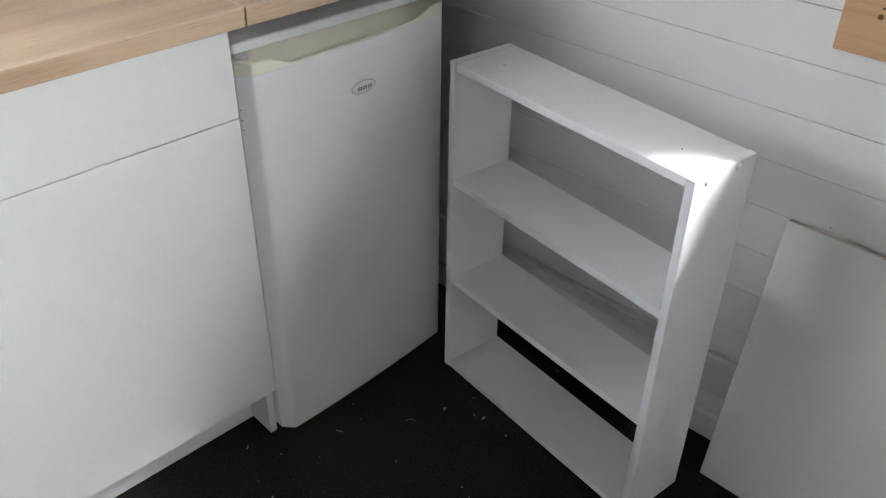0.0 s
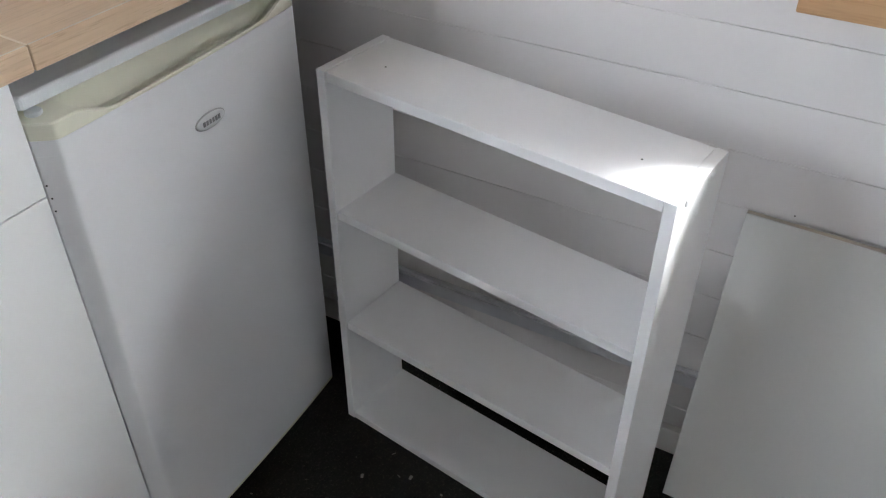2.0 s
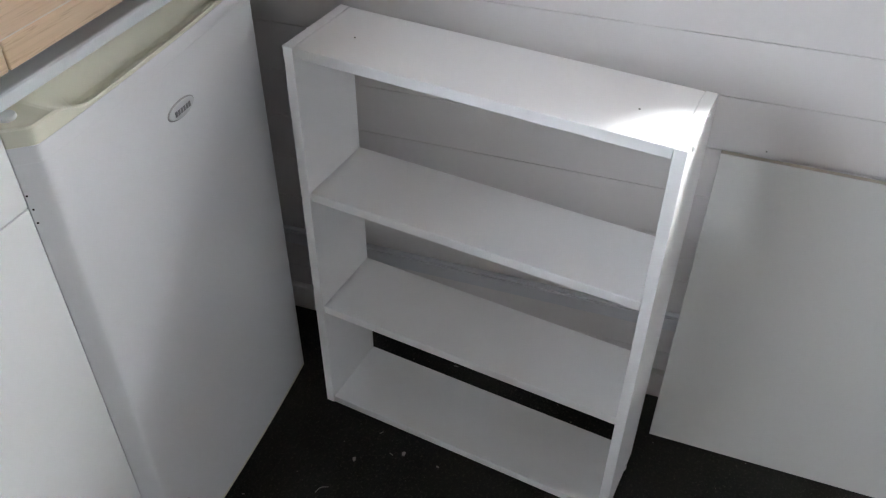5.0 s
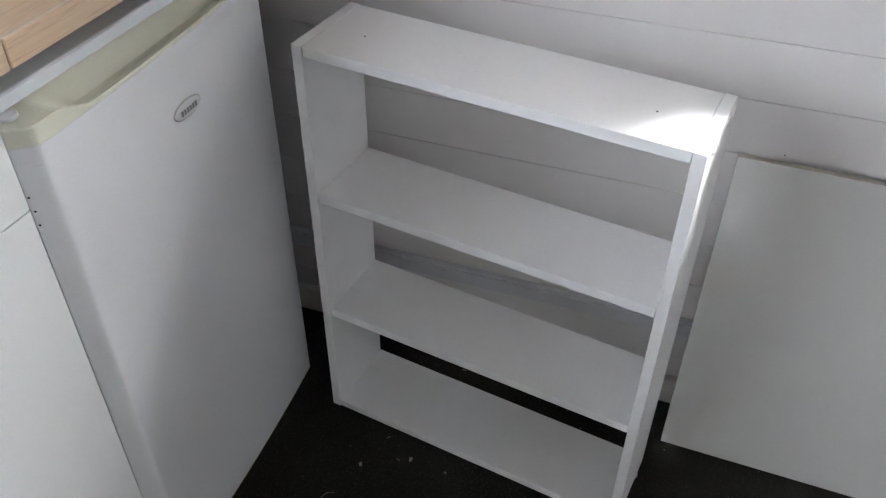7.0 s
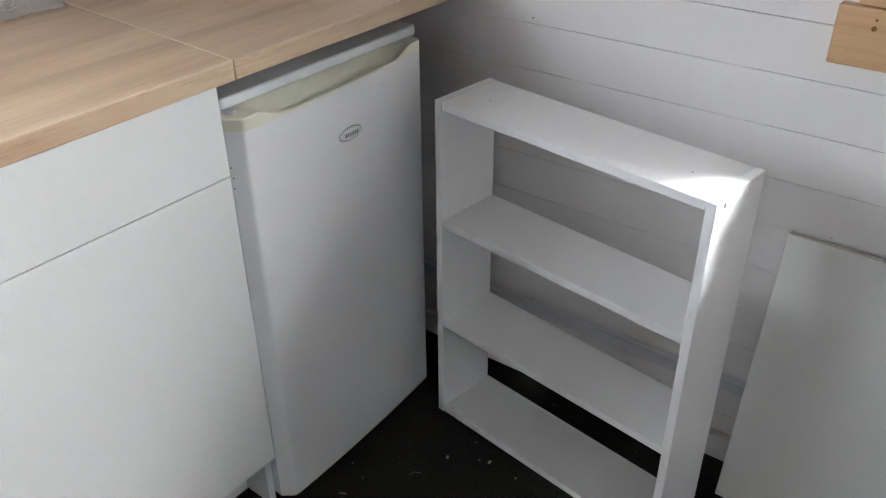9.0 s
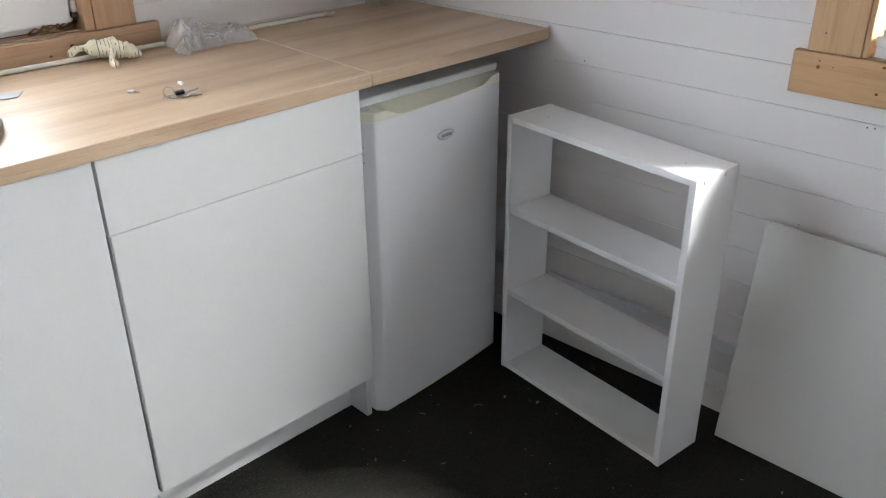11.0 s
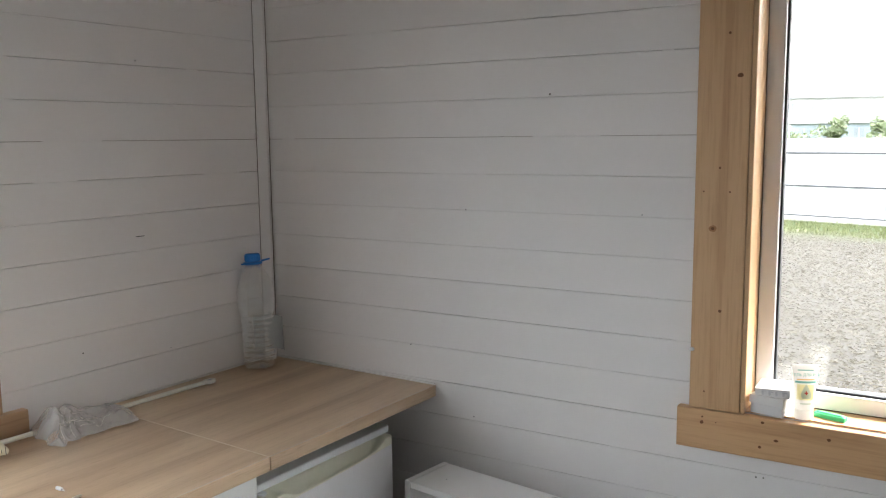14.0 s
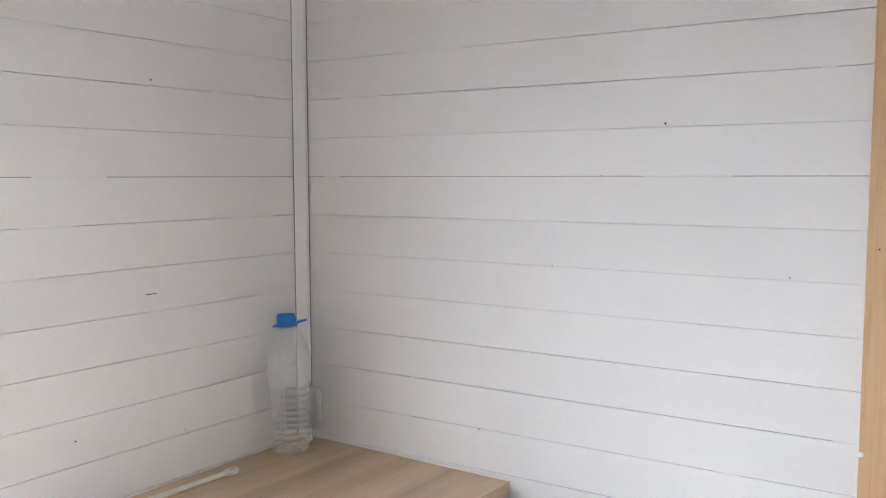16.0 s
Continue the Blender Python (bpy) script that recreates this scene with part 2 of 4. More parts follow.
BOARD_PAINT = plain("white_board_paint", (0.80, 0.772, 0.762), 0.5, vary=0.02, grain=90, blotch=2.2, bump=0.12, spread=0.035)
CEILING_PAINT = plain("white_ceiling_paint", (0.84, 0.835, 0.83), 0.6, vary=0.03, grain=70)
WALL_PAINT = plain("white_wall_lining", (0.77, 0.755, 0.74), 0.55, vary=0.03, grain=70)
GAP_DARK = plain("unpainted_groove", (0.17, 0.10, 0.065), 0.9, vary=0.15)
TRIM_WHITE = plain("white_trim_paint", (0.80, 0.78, 0.76), 0.45, vary=0.02)
PINE = wood("pine_along", (0.60, 0.375, 0.195), (0.40, 0.215, 0.095), (1, 0, 0), 0.42, knots=False, streak=0.85)
PINE_UP = wood("pine_upright", (0.61, 0.39, 0.21), (0.41, 0.225, 0.10), (0, 0, 1), 0.42, knots=False, streak=0.85)
PINE_DARK = wood("pine_upright_aged", (0.52, 0.325, 0.185), (0.34, 0.19, 0.095), (0, 0, 1), 0.45, knots=False, streak=0.85)
PINE_DARK_LONG = wood("pine_along_aged", (0.50, 0.325, 0.195), (0.33, 0.19, 0.10), (1, 0, 0), 0.45, knots=False, streak=0.85)
OAK = oak_material()
KNOT = plain("knot_wood", (0.19, 0.085, 0.03), 0.85, vary=0.25, grain=400)
KNOT_RING = plain("knot_ring_wood", (0.40, 0.20, 0.08), 0.7, vary=0.2, grain=300)
HOLE = plain("dark_hole", (0.035, 0.022, 0.015), 0.95, vary=0.1)
# pale tone for the gloss highlight on the worktop's front edge
EDGE_GLINT = plain("pale_edge_glint", (0.84, 0.78, 0.69), 0.22, vary=0.2, grain=180, blotch=14)
KEY_STEEL = plain("nickel_steel", (0.82, 0.81, 0.79), 0.30, metal=1.0, vary=0.05)
SEAM = plain("joint_filler", (0.78, 0.66, 0.52), 0.4)
GLOSS_WHITE = plain("white_cabinet_foil", (0.80, 0.815, 0.81), 0.32, vary=0.012, grain=220, blotch=1.5, bump=0.03)
CARCASS = plain("white_carcass", (0.76, 0.77, 0.77), 0.45, vary=0.02)
EDGE_GREY = plain("grey_edge_band", (0.42, 0.43, 0.43), 0.5)
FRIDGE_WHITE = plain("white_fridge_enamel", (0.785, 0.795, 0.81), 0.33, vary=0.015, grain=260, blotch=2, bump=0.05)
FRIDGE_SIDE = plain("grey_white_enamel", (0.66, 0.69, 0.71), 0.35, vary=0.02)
CREAM = plain("yellowed_cream_plastic", (0.77, 0.765, 0.64), 0.36, vary=0.03, bump=0.04)
LID_GREY = plain("grey_white_plastic", (0.66, 0.69, 0.71), 0.4, vary=0.02)
BLACK = plain("black_plastic", (0.012, 0.012, 0.013), 0.55)
SILVER = plain("brushed_metal", (0.50, 0.50, 0.49), 0.28, metal=1.0, vary=0.04)
BADGE_GREY = plain("badge_grey", (0.66, 0.67, 0.68), 0.45, metal=0.1)
BADGE_RIM = plain("badge_rim", (0.42, 0.42, 0.42), 0.42, metal=0.7)
BADGE_INK = plain("badge_ink", (0.24, 0.24, 0.25), 0.5)
MELAMINE = plain("white_melamine", (0.86, 0.862, 0.865), 0.36, vary=0.015, grain=240, blotch=2, bump=0.04)
MELAMINE_EDGE = plain("white_edge_band", (0.84, 0.845, 0.85), 0.42, vary=0.02)
PANEL_FACE = plain("off_white_panel", (0.68, 0.675, 0.65), 0.22, vary=0.02, grain=200, blotch=2, bump=0.04)
CHIPBOARD = plain("raw_chipboard_edge", (0.48, 0.43, 0.35), 0.85, vary=0.08, grain=300, bump=0.6)
PVC = plain("white_pvc", (0.82, 0.83, 0.84), 0.3, vary=0.01, bump=0.02)
GASKET = plain("black_gasket", (0.025, 0.025, 0.028), 0.6)
TRUNKING = plain("grey_white_trunking", (0.66, 0.665, 0.69), 0.4, vary=0.02)
GLASS = clear("window_glass", gloss=1.0, rough=0.0, edge=0.12)
PET = clear("clear_bottle_plastic", tint=(0.94, 0.95, 0.95), haze=0.035, haze_colour=(0.92, 0.94, 0.95), rough=0.04, edge=0.62)
FILM = clear("crinkled_clear_film", tint=(0.98, 0.98, 0.98), gloss=0.95, haze=0.38, haze_colour=(0.99, 0.99, 1.0), rough=0.24, edge=0.35, wrinkle=0.20)
CREASE = plain("white_film_crease", (0.86, 0.87, 0.88), 0.25, vary=0.05)
LABEL = clear("pale_label_film", tint=(0.93, 0.96, 0.98), haze=0.45, haze_colour=(0.86, 0.89, 0.91), rough=0.2, edge=0.1)
TUBE_WHITE = see_through_white()
BLUE = plain("blue_plastic", (0.02, 0.20, 0.62), 0.35, vary=0.04)
IVORY = plain("ivory_plastic", (0.80, 0.78, 0.70), 0.4, vary=0.02)
GREEN = plain("green_plastic", (0.05, 0.55, 0.20), 0.4)
PAPER_WHITE = plain("white_card", (0.66, 0.655, 0.66), 0.6, vary=0.03)
PAPER_GREY = plain("grey_print", (0.52, 0.52, 0.54), 0.6)
YELLOW = film_print("yellow_print", (0.90, 0.84, 0.52))
ORANGE = film_print("orange_print", (0.85, 0.50, 0.18))
TEAL = film_print("teal_print", (0.20, 0.48, 0.42))
RED = film_print("red_print", (0.75, 0.05, 0.06))
DROP = film_print("grey_green_print", (0.62, 0.68, 0.60))
TWINE = plain("brown_rubber", (0.22, 0.12, 0.045), 0.6)
CRUMB = plain("pale_crumbs", (0.30, 0.28, 0.24), 0.8)
FLOOR = floor_material()
GROUND = ground_material()
STRAW = plain("dry_straw", (0.155, 0.136, 0.103), 0.8, vary=0.25)
LEAF = plain("green_leaves", (0.115, 0.145, 0.06), 0.7, vary=0.3, grain=6, blotch=0.8)
GRASS = plain("grass_blades", (0.15, 0.165, 0.06), 0.7, vary=0.3, grain=4)
FENCE_WHITE = plain("white_sheet_metal", (0.80, 0.81, 0.82), 0.45, vary=0.02, blotch=0.6)
FENCE_GREY = plain("grey_steel", (0.07, 0.07, 0.075), 0.5)
CONCRETE = plain("pale_concrete", (0.42, 0.41, 0.37), 0.9, vary=0.12, grain=12, blotch=0.8)
FACADE_PALE = plain("pale_facade", (0.40, 0.39, 0.38), 0.9, vary=0.04, grain=2, blotch=0.2)
FACADE_BLUE = plain("blue_facade", (0.30, 0.34, 0.38), 0.9, vary=0.04, grain=2, blotch=0.2)
FAR_GLASS = plain("far_glass", (0.24, 0.26, 0.28), 0.3)
ROOF_GREY = plain("grey_roof", (0.32, 0.31, 0.31), 0.8)
BARK = plain("bark", (0.16, 0.12, 0.09), 0.9, vary=0.2, grain=20)
STRIPED = striped_material()


# ---- mesh helpers ----
def box(bm, lo, hi, m=None):
    """An axis-aligned block between two corners, moved by m."""
    vs = bmesh.ops.create_cube(bm, size=1)["verts"]
    c = [(a + b) / 2 for a, b in zip(lo, hi)]
    for v in vs:
        v.co = Vector([c[i] + v.co[i] * (hi[i] - lo[i]) for i in range(3)])
        if m:
            v.co = m @ v.co
    return vs


def soften(bm, width, segments=2):
    bmesh.ops.bevel(bm, geom=list(bm.edges), offset=width, segments=segments, affect="EDGES", profile=0.6, clamp_overlap=True)


def block(lo, hi, bevel=0.0015, segments=2, m=None):
    bm = bmesh.new()
    box(bm, lo, hi, m)
    if bevel:
        soften(bm, bevel, segments)
    return bm


def rod(bm, a, b, r, r2=None, seg=16):
    a, b = Vector(a), Vector(b)
    m = Matrix.Translation((a + b) / 2) @ (b - a).to_track_quat("Z", "Y").to_matrix().to_4x4()
    return bmesh.ops.create_cone(bm, cap_ends=True, segments=seg, radius1=r, radius2=r if r2 is None else r2, depth=(b - a).length, matrix=m)["verts"]


def ball(bm, c, size, rot=(0, 0, 0), seg=14):
    m = pose(*c, *rot) @ Matrix.Diagonal((*size, 1))
    return bmesh.ops.create_uvsphere(bm, u_segments=seg, v_segments=max(6, seg // 2), radius=1, matrix=m)["verts"]


def lathe(bm, profile, seg=32, square=0.0):
    """Turn (r, z) pairs round z; square > 0 draws the rings out towards a rounded square."""
    rings = []
    for r, z in profile:
        ring = []
        for i in range(seg):
            a = 2 * math.pi * i / seg
            k = 1.0
            if square:
                k = 1 + square * (1 / max(abs(math.cos(a)), abs(math.sin(a))) - 1)
            ring.append(bm.verts.new((r * k * math.cos(a), r * k * math.sin(a), z)))
        rings.append(ring)
    for p, q in zip(rings, rings[1:]):
        for i in range(seg):
            bm.faces.new((p[i], p[(i + 1) % seg], q[(i + 1) % seg], q[i]))
    return rings


def prism(bm, outline, z0, z1, m=None):
    """Extrude an outline of (x, y) pairs, counter-clockwise, from z0 to z1."""
    lo = [bm.verts.new((x, y, z0)) for x, y in outline]
    hi = [bm.verts.new((x, y, z1)) for x, y in outline]
    n = len(outline)
    bm.faces.new(list(reversed(lo))), bm.faces.new(hi)
    for i in range(n):
        bm.faces.new((lo[i], lo[(i + 1) % n], hi[(i + 1) % n], hi[i]))
    if m:
        for v in lo + hi:
            v.co = m @ v.co


def part(name, bm, material, parent=None, label="", smooth=False, m=None):
    """Link a bmesh as one mesh object, under a thing or a part."""
    bmesh.ops.recalc_face_normals(bm, faces=bm.faces)
    me = bpy.data.meshes.new(name)
    bm.to_mesh(me)
    bm.free()
    me.materials.append(material)
    if smooth:
        for p in me.polygons:
            p.use_smooth = True
        me.set_sharp_from_angle(angle=radians(8.0))
    ob = new(name, me)
    ob.parent = parent
    if m is not None:
        ob.matrix_basis = m
    if label:
        ob["label"] = label
    return ob


def thing(name, m, label, category, group="", kind=""):
    ob = new(name)
    ob.matrix_basis = m
    ob.empty_display_size = 0.05
    return tagged(ob, label, category, group, kind)


def tube(name, points, r, material, parent=None, label="", cyclic=False, res=6, m=None):
    """A round cord through the given points, as a mesh."""
    cu = bpy.data.curves.new(name, "CURVE")
    cu.dimensions, cu.bevel_depth, cu.bevel_resolution, cu.resolution_u = "3D", r, 3, res
    sp = cu.splines.new("NURBS")
    sp.points.add(len(points) - 1)
    for q, p in zip(sp.points, points):
        q.co = (*p, 1)
    sp.use_endpoint_u, sp.order_u, sp.use_cyclic_u = not cyclic, 3, cyclic
    cu.use_fill_caps = True
    tmp = bpy.data.objects.new(name, cu)
    me = bpy.data.meshes.new_from_object(tmp)
    bpy.data.objects.remove(tmp)
    me.materials.clear()
    me.materials.append(material)
    for p in me.polygons:
        p.use_smooth = True
    ob = new(name, me)
    ob.parent = parent
    if m is not None:
        ob.matrix_basis = m
    if label:
        ob["label"] = label
    return ob


def lettering(name, text, size, material, parent, m):
    cu = bpy.data.curves.new(name, "FONT")
    cu.body, cu.size, cu.align_x, cu.align_y, cu.extrude = text, size, "CENTER", "CENTER", 0.0001
    tmp = bpy.data.objects.new(name, cu)
    me = bpy.data.meshes.new_from_object(tmp)
    bpy.data.objects.remove(tmp)
    me.materials.clear()
    me.materials.append(material)
    ob = new(name, me)
    ob.parent, ob.matrix_basis = parent, m
    return ob


# ---- the room: wall planes, openings ----
CEIL = 2.36
WEST, SOUTH = -3.7, -3.10
NORTH_M = Matrix.Identity(4)                       # along x, depth +y
EAST_M = Matrix.Translation((-0.035, 0, 0)) @ pose(0, 0, 0, 0, 0, 2.75 - 90)   # along the wall from the corner, depth outwards
PITCH, ZERO = 0.0905, 1.555
OPEN_N = (-3.35, -0.975, 0.972, 2.10)              # north window: along, along, z, z
OPEN_E = (1.345, 2.50, 0.962, 2.06)                # east window


def shell(name, m, s0, s1, opening, label):
    """The wall body behind the boards, with its opening cut through."""
    bm = bmesh.new()
    a, b, z0, z1 = opening
    for lo, hi in (((s0, 0.0145, -0.45), (a, 0.15, CEIL + 0.1)), ((b, 0.0145, -0.45), (s1, 0.15, CEIL + 0.1)),
                   ((a, 0.0145, -0.45), (b, 0.15, z0)), ((a, 0.0145, z1), (b, 0.15, CEIL + 0.1))):
        box(bm, lo, hi)
    return tagged(part(name, bm, GAP_DARK, m=m), label, "wall", kind="structure")


wall_north = shell("wall_north", NORTH_M, WEST, 0.10, OPEN_N, "white painted horizontal board wall behind the worktop")
wall_east = shell("wall_east", EAST_M, -0.14, 3.22, OPEN_E, "white painted horizontal board wall beside the worktop")

# the two plain walls behind the camera
bm = bmesh.new()
box(bm, (WEST - 0.12, SOUTH - 0.12, -0.45), (0.4, SOUTH, CEIL + 0.1))
tagged(part("wall_south", bm, WALL_PAINT), "plain white wall", "wall", kind="structure")
bm = bmesh.new()
box(bm, (WEST - 0.12, SOUTH, -0.45), (WEST, 0.15, CEIL + 0.1))
tagged(part("wall_west", bm, WALL_PAINT), "plain white end wall", "wall", kind="structure")
bm = bmesh.new()
box(bm, (WEST - 0.12, SOUTH - 0.12, CEIL), (0.40, 0.2, CEIL + 0.16))
tagged(part("ceiling", bm, CEILING_PAINT), "plain white painted ceiling", "ceiling", kind="structure")
tagged(part("eave", block((0.402, SOUTH - 0.3, CEIL - 0.04), (1.0, 0.5, CEIL + 0.04), 0.004), WALL_PAINT), "plain pale eave over the east window", "eave", kind="structure")
bm = bmesh.new()
box(bm, (WEST - 0.05, SOUTH - 0.05, -0.06), (0.16, 0.03, 0.0))
tagged(part("floor", bm, FLOOR), "black speckled floor covering with dust and crumbs", "floor", kind="structure")

bm = bmesh.new()
prism(bm, [(-0.036, 0.004), (-0.0695, 0.004), (-0.0695, -0.0022), (-0.0465, -0.0160), (-0.0362, -0.0160), (-0.030, 0.0)], 0.9185, CEIL - 0.001)
corner = part("corner_trim", bm, BOARD_PAINT)
tagged(corner, "narrow white painted strip covering the corner of the boards", "trim", kind="structure")
for x, y in ((-0.0702, -0.0008), (-0.0368, -0.0177)):
    part("open_joint", block((x - 0.0003, y - 0.0001, 0.9185), (x + 0.0003, y + 0.0016, CEIL - 0.001), 0), GAP_DARK, corner, "thin dark open joint")


def casing(name, m, opening, side, apron, woods, label, deep, knots, bead=0.018):
    """A window lining: face boards, beads, reveals, apron and sill, all of pine. side: the width of the face boards."""
    a, b, z0, z1 = opening
    up, along = woods
    w = thing(name, m, label, "window", kind="structure")
    (p0, p1, q0, q1) = apron
    for s in (-1, 1):
        e = a if s < 0 else b
        x0, x1 = sorted((e + s * bead, e + s * (0.018 + side)))
        part("face_board", block((x0, -0.020, z0 + 0.001), (x1, -0.0005, z1 + 0.012), 0.003), up, w)
        x0, x1 = sorted((e - s * 0.005, e + s * (bead - 0.0003)))
        part("bead", block((x0, -0.017, z0 + 0.001), (x1, 0.004, z1), 0.003, 3), up, w)
        x0, x1 = sorted((e + s * 0.003, e - s * 0.004))
        part("reveal", block((x0, 0.0045, z0 + 0.0045), (x1, deep, z1 - 0.016), 0.001), up, w)
    part("head_board", block((a - 0.018 - side, -0.0205, z1 + 0.013), (b + 0.018 + side, -0.0005, z1 + 0.11), 0.003), along, w)
    part("head_reveal", block((a + 0.001, 0.004, z1 - 0.0155), (b - 0.001, deep, z1 - 0.001), 0.001), along, w)
    part("apron", block((p0, -0.024, q0), (p1, -0.0005, q1), 0.003), along, w)
    part("window_sill", block((a + 0.001, 0.0002, z0 + 0.0005), (b - 0.001, deep, z0 + 0.0040), 0.001), along, w)
    for s, z, r, wide, front in knots:
        r *= 0.68
        bm = bmesh.new()
        prism(bm, [(r * wide * math.cos(q) * (1 + 0.3 * noise.noise(Vector((2 * math.cos(q), 2 * math.sin(q), 90 * s)))), r * math.sin(q) * (1 + 0.3 * noise.noise(Vector((math.cos(q), 2 * math.sin(q), 70 * z))))) for q in (2 * math.pi * i / 18 for i in range(18))], 0, 0.0005)
        prism(bm, [(r * 0.3 * math.cos(q), r * 0.25 * math.sin(q)) for q in (2 * math.pi * i / 8 for i in range(8))], 0.0005, 0.0008)
        part("knot", bm, KNOT if r < 0.005 else KNOT_RING, w, m=pose(s, front, z, 90, 0, 0))
        if r >= 0.005:
            bm = bmesh.new()
            prism(bm, [(r * 0.55 * math.cos(q), r * 0.5 * math.sin(q)) for q in (2 * math.pi * i / 14 for i in range(14))], 0, 0.0004)
            part("knot", bm, KNOT, w, m=pose(s, front - 0.0006, z, 90, 0, 0))
    return w


def glazing(w, opening, sash, d):
    """White plastic frame with gasket and pane; with sash, an opening leaf set inside the fixed frame."""
    a, b, z0, z1 = opening
    a, b, z0, z1 = a + 0.0045, b - 0.0045, z0 + 0.0045, z1 - 0.003

    def ring(name, a, b, z0, z1, width, d0, d1, material, parent, bevel=0.004):
        """A frame with mitred corners and rounded edges."""
        bm = bmesh.new()
        loops = [[bm.verts.new((x, d, z)) for x, z in ((a + w, z0 + w), (b - w, z0 + w), (b - w, z1 - w), (a + w, z1 - w))]
                 for w, d in ((0, d0), (width, d0), (width, d1), (0, d1))]
        for p, q in zip(loops, loops[1:] + loops[:1]):
            for i in range(4):
                bm.faces.new((p[i], p[(i + 1) % 4], q[(i + 1) % 4], q[i]))
        bmesh.ops.recalc_face_normals(bm, faces=bm.faces)
        rims = [e for e in bm.edges if e.calc_face_angle(0) > 0.5]
        bmesh.ops.bevel(bm, geom=rims, offset=bevel, segments=2, affect="EDGES", profile=0.6, clamp_overlap=True)
        return part(name, bm, material, parent)

    fw = 0.030 if sash else 0.036
    ring("window_frame", a, b, z0, z1, fw, d, 0.145, PVC, w)
    a, b, z0, z1 = a + fw, b - fw, z0 + fw, z1 - fw
    if sash:
        leaf = ring("sash", a - 0.018, b + 0.018, z0 - 0.016, z1 + 0.016, 0.078, d - 0.022, d - 0.001, PVC, w, 0.006)
        a, b, z0, z1 = a + 0.060, b - 0.060, z0 + 0.062, z1 - 0.062
        ring("gasket", a - 0.001, b + 0.001, z0 - 0.001, z1 + 0.001, 0.006, d - 0.010, 0.110, GASKET, leaf, 0.001)
        part("hinge", block((b + 0.079, d - 0.030, z0 - 0.055), (b + 0.090, d - 0.002, z0 + 0.02), 0.003), PVC, leaf, "white hinge cover")
        part("hinge_pin", block((b + 0.076, d - 0.029, z0 - 0.066), (b + 0.091, d - 0.004, z0 - 0.0555), 0.002), BLACK, leaf)
    else:
        ring("gasket", a - 0.001, b + 0.001, z0 - 0.001, z1 + 0.001, 0.006, d + 0.010, 0.118, GASKET, w, 0.001)
    pane = part("pane", block((a + 0.004, d + 0.020, z0 + 0.004), (b - 0.004, d + 0.024, z1 - 0.004), 0), GLASS, w)
    pane.visible_shadow = False


window_1 = casing("window_1", NORTH_M, OPEN_N, 0.098, (OPEN_N[0] - 0.17, -0.805, 0.9190, 0.9715), (PINE_DARK, PINE_DARK_LONG),
                  "white plastic window leaf in a brown pine lining", 0.038,
                  ((-0.895, 1.42, 0.009, 1.3, -0.0202), (-0.872, 1.335, 0.010, 1.4, -0.0202), (-0.866, 1.18, 0.004, 1.0, -0.0202), (-0.90, 1.245, 0.003, 1, -0.0202),
                   (-0.905, 1.07, 0.003, 1, -0.0202), (-1.02, 0.950, 0.005, 1.6, -0.0242), (-1.07, 0.935, 0.004, 1.2, -0.0242)))
glazing(window_1, OPEN_N, True, 0.040)
window_2 = casing("window_2", EAST_M, OPEN_E, 0.095, (1.207, OPEN_E[1] + 0.14, 0.872, 0.9615), (PINE_UP, PINE),
                  "white plastic window with a knotty pine lining", 0.0855,
                  ((1.295, 1.761, 0.004, 1, -0.0202), (1.318, 1.675, 0.007, 1.2, -0.0202), (1.283, 1.486, 0.004, 0.8, -0.0202), (1.251, 1.436, 0.0025, 1, -0.0202),
                   (1.305, 1.436, 0.003, 1, -0.0202), (1.272, 1.358, 0.010, 1.2, -0.0202), (1.292, 1.182, 0.0045, 1.1, -0.0202), (1.264, 1.002, 0.003, 0.8, -0.0202),
                   (1.262, 0.9335, 0.0055, 1.1, -0.0242), (1.263, 0.946, 0.003, 1, -0.0242), (1.292, 0.937, 0.002, 1, -0.0242), (1.384, 0.899, 0.0045, 1, -0.0242),
                   (1.416, 0.918, 0.0045, 1.4, -0.0242), (1.388, 0.953, 0.004, 1.3, -0.0242), (1.517, 0.938, 0.0045, 1.2, -0.0242)), 0.006)
glazing(window_2, OPEN_E, False, 0.0865)

tagged(part("baseboard", block((0.02, -0.016, 0.0), (3.09, -0.0005, 0.062), 0.004), TRIM_WHITE, m=EAST_M),
       "low white painted skirting along the board wall", "baseboard", kind="structure")
trunk = thing("cable_trunking", EAST_M @ pose(0.03, 0, 0.178), "grey-white plastic cable trunking on the board wall", "trunking")
part("channel", block((0, -0.012, 0), (3.06, -0.0005, 0.034), 0.002), TRUNKING, trunk)
part("cover", block((0, -0.017, 0.003), (3.06, -0.0125, 0.031), 0.002), TRUNKING, trunk)


# ---- worktop and cabinets ----
TOP, THICK, FRONT = 0.91, 0.030, -0.567
TILT = 0.85                                         # the worktop rises slightly towards the wall


def on_top(y):
    """The height of the worktop at a distance y from the north wall."""
    return TOP + (y - FRONT) * math.tan(radians(TILT))


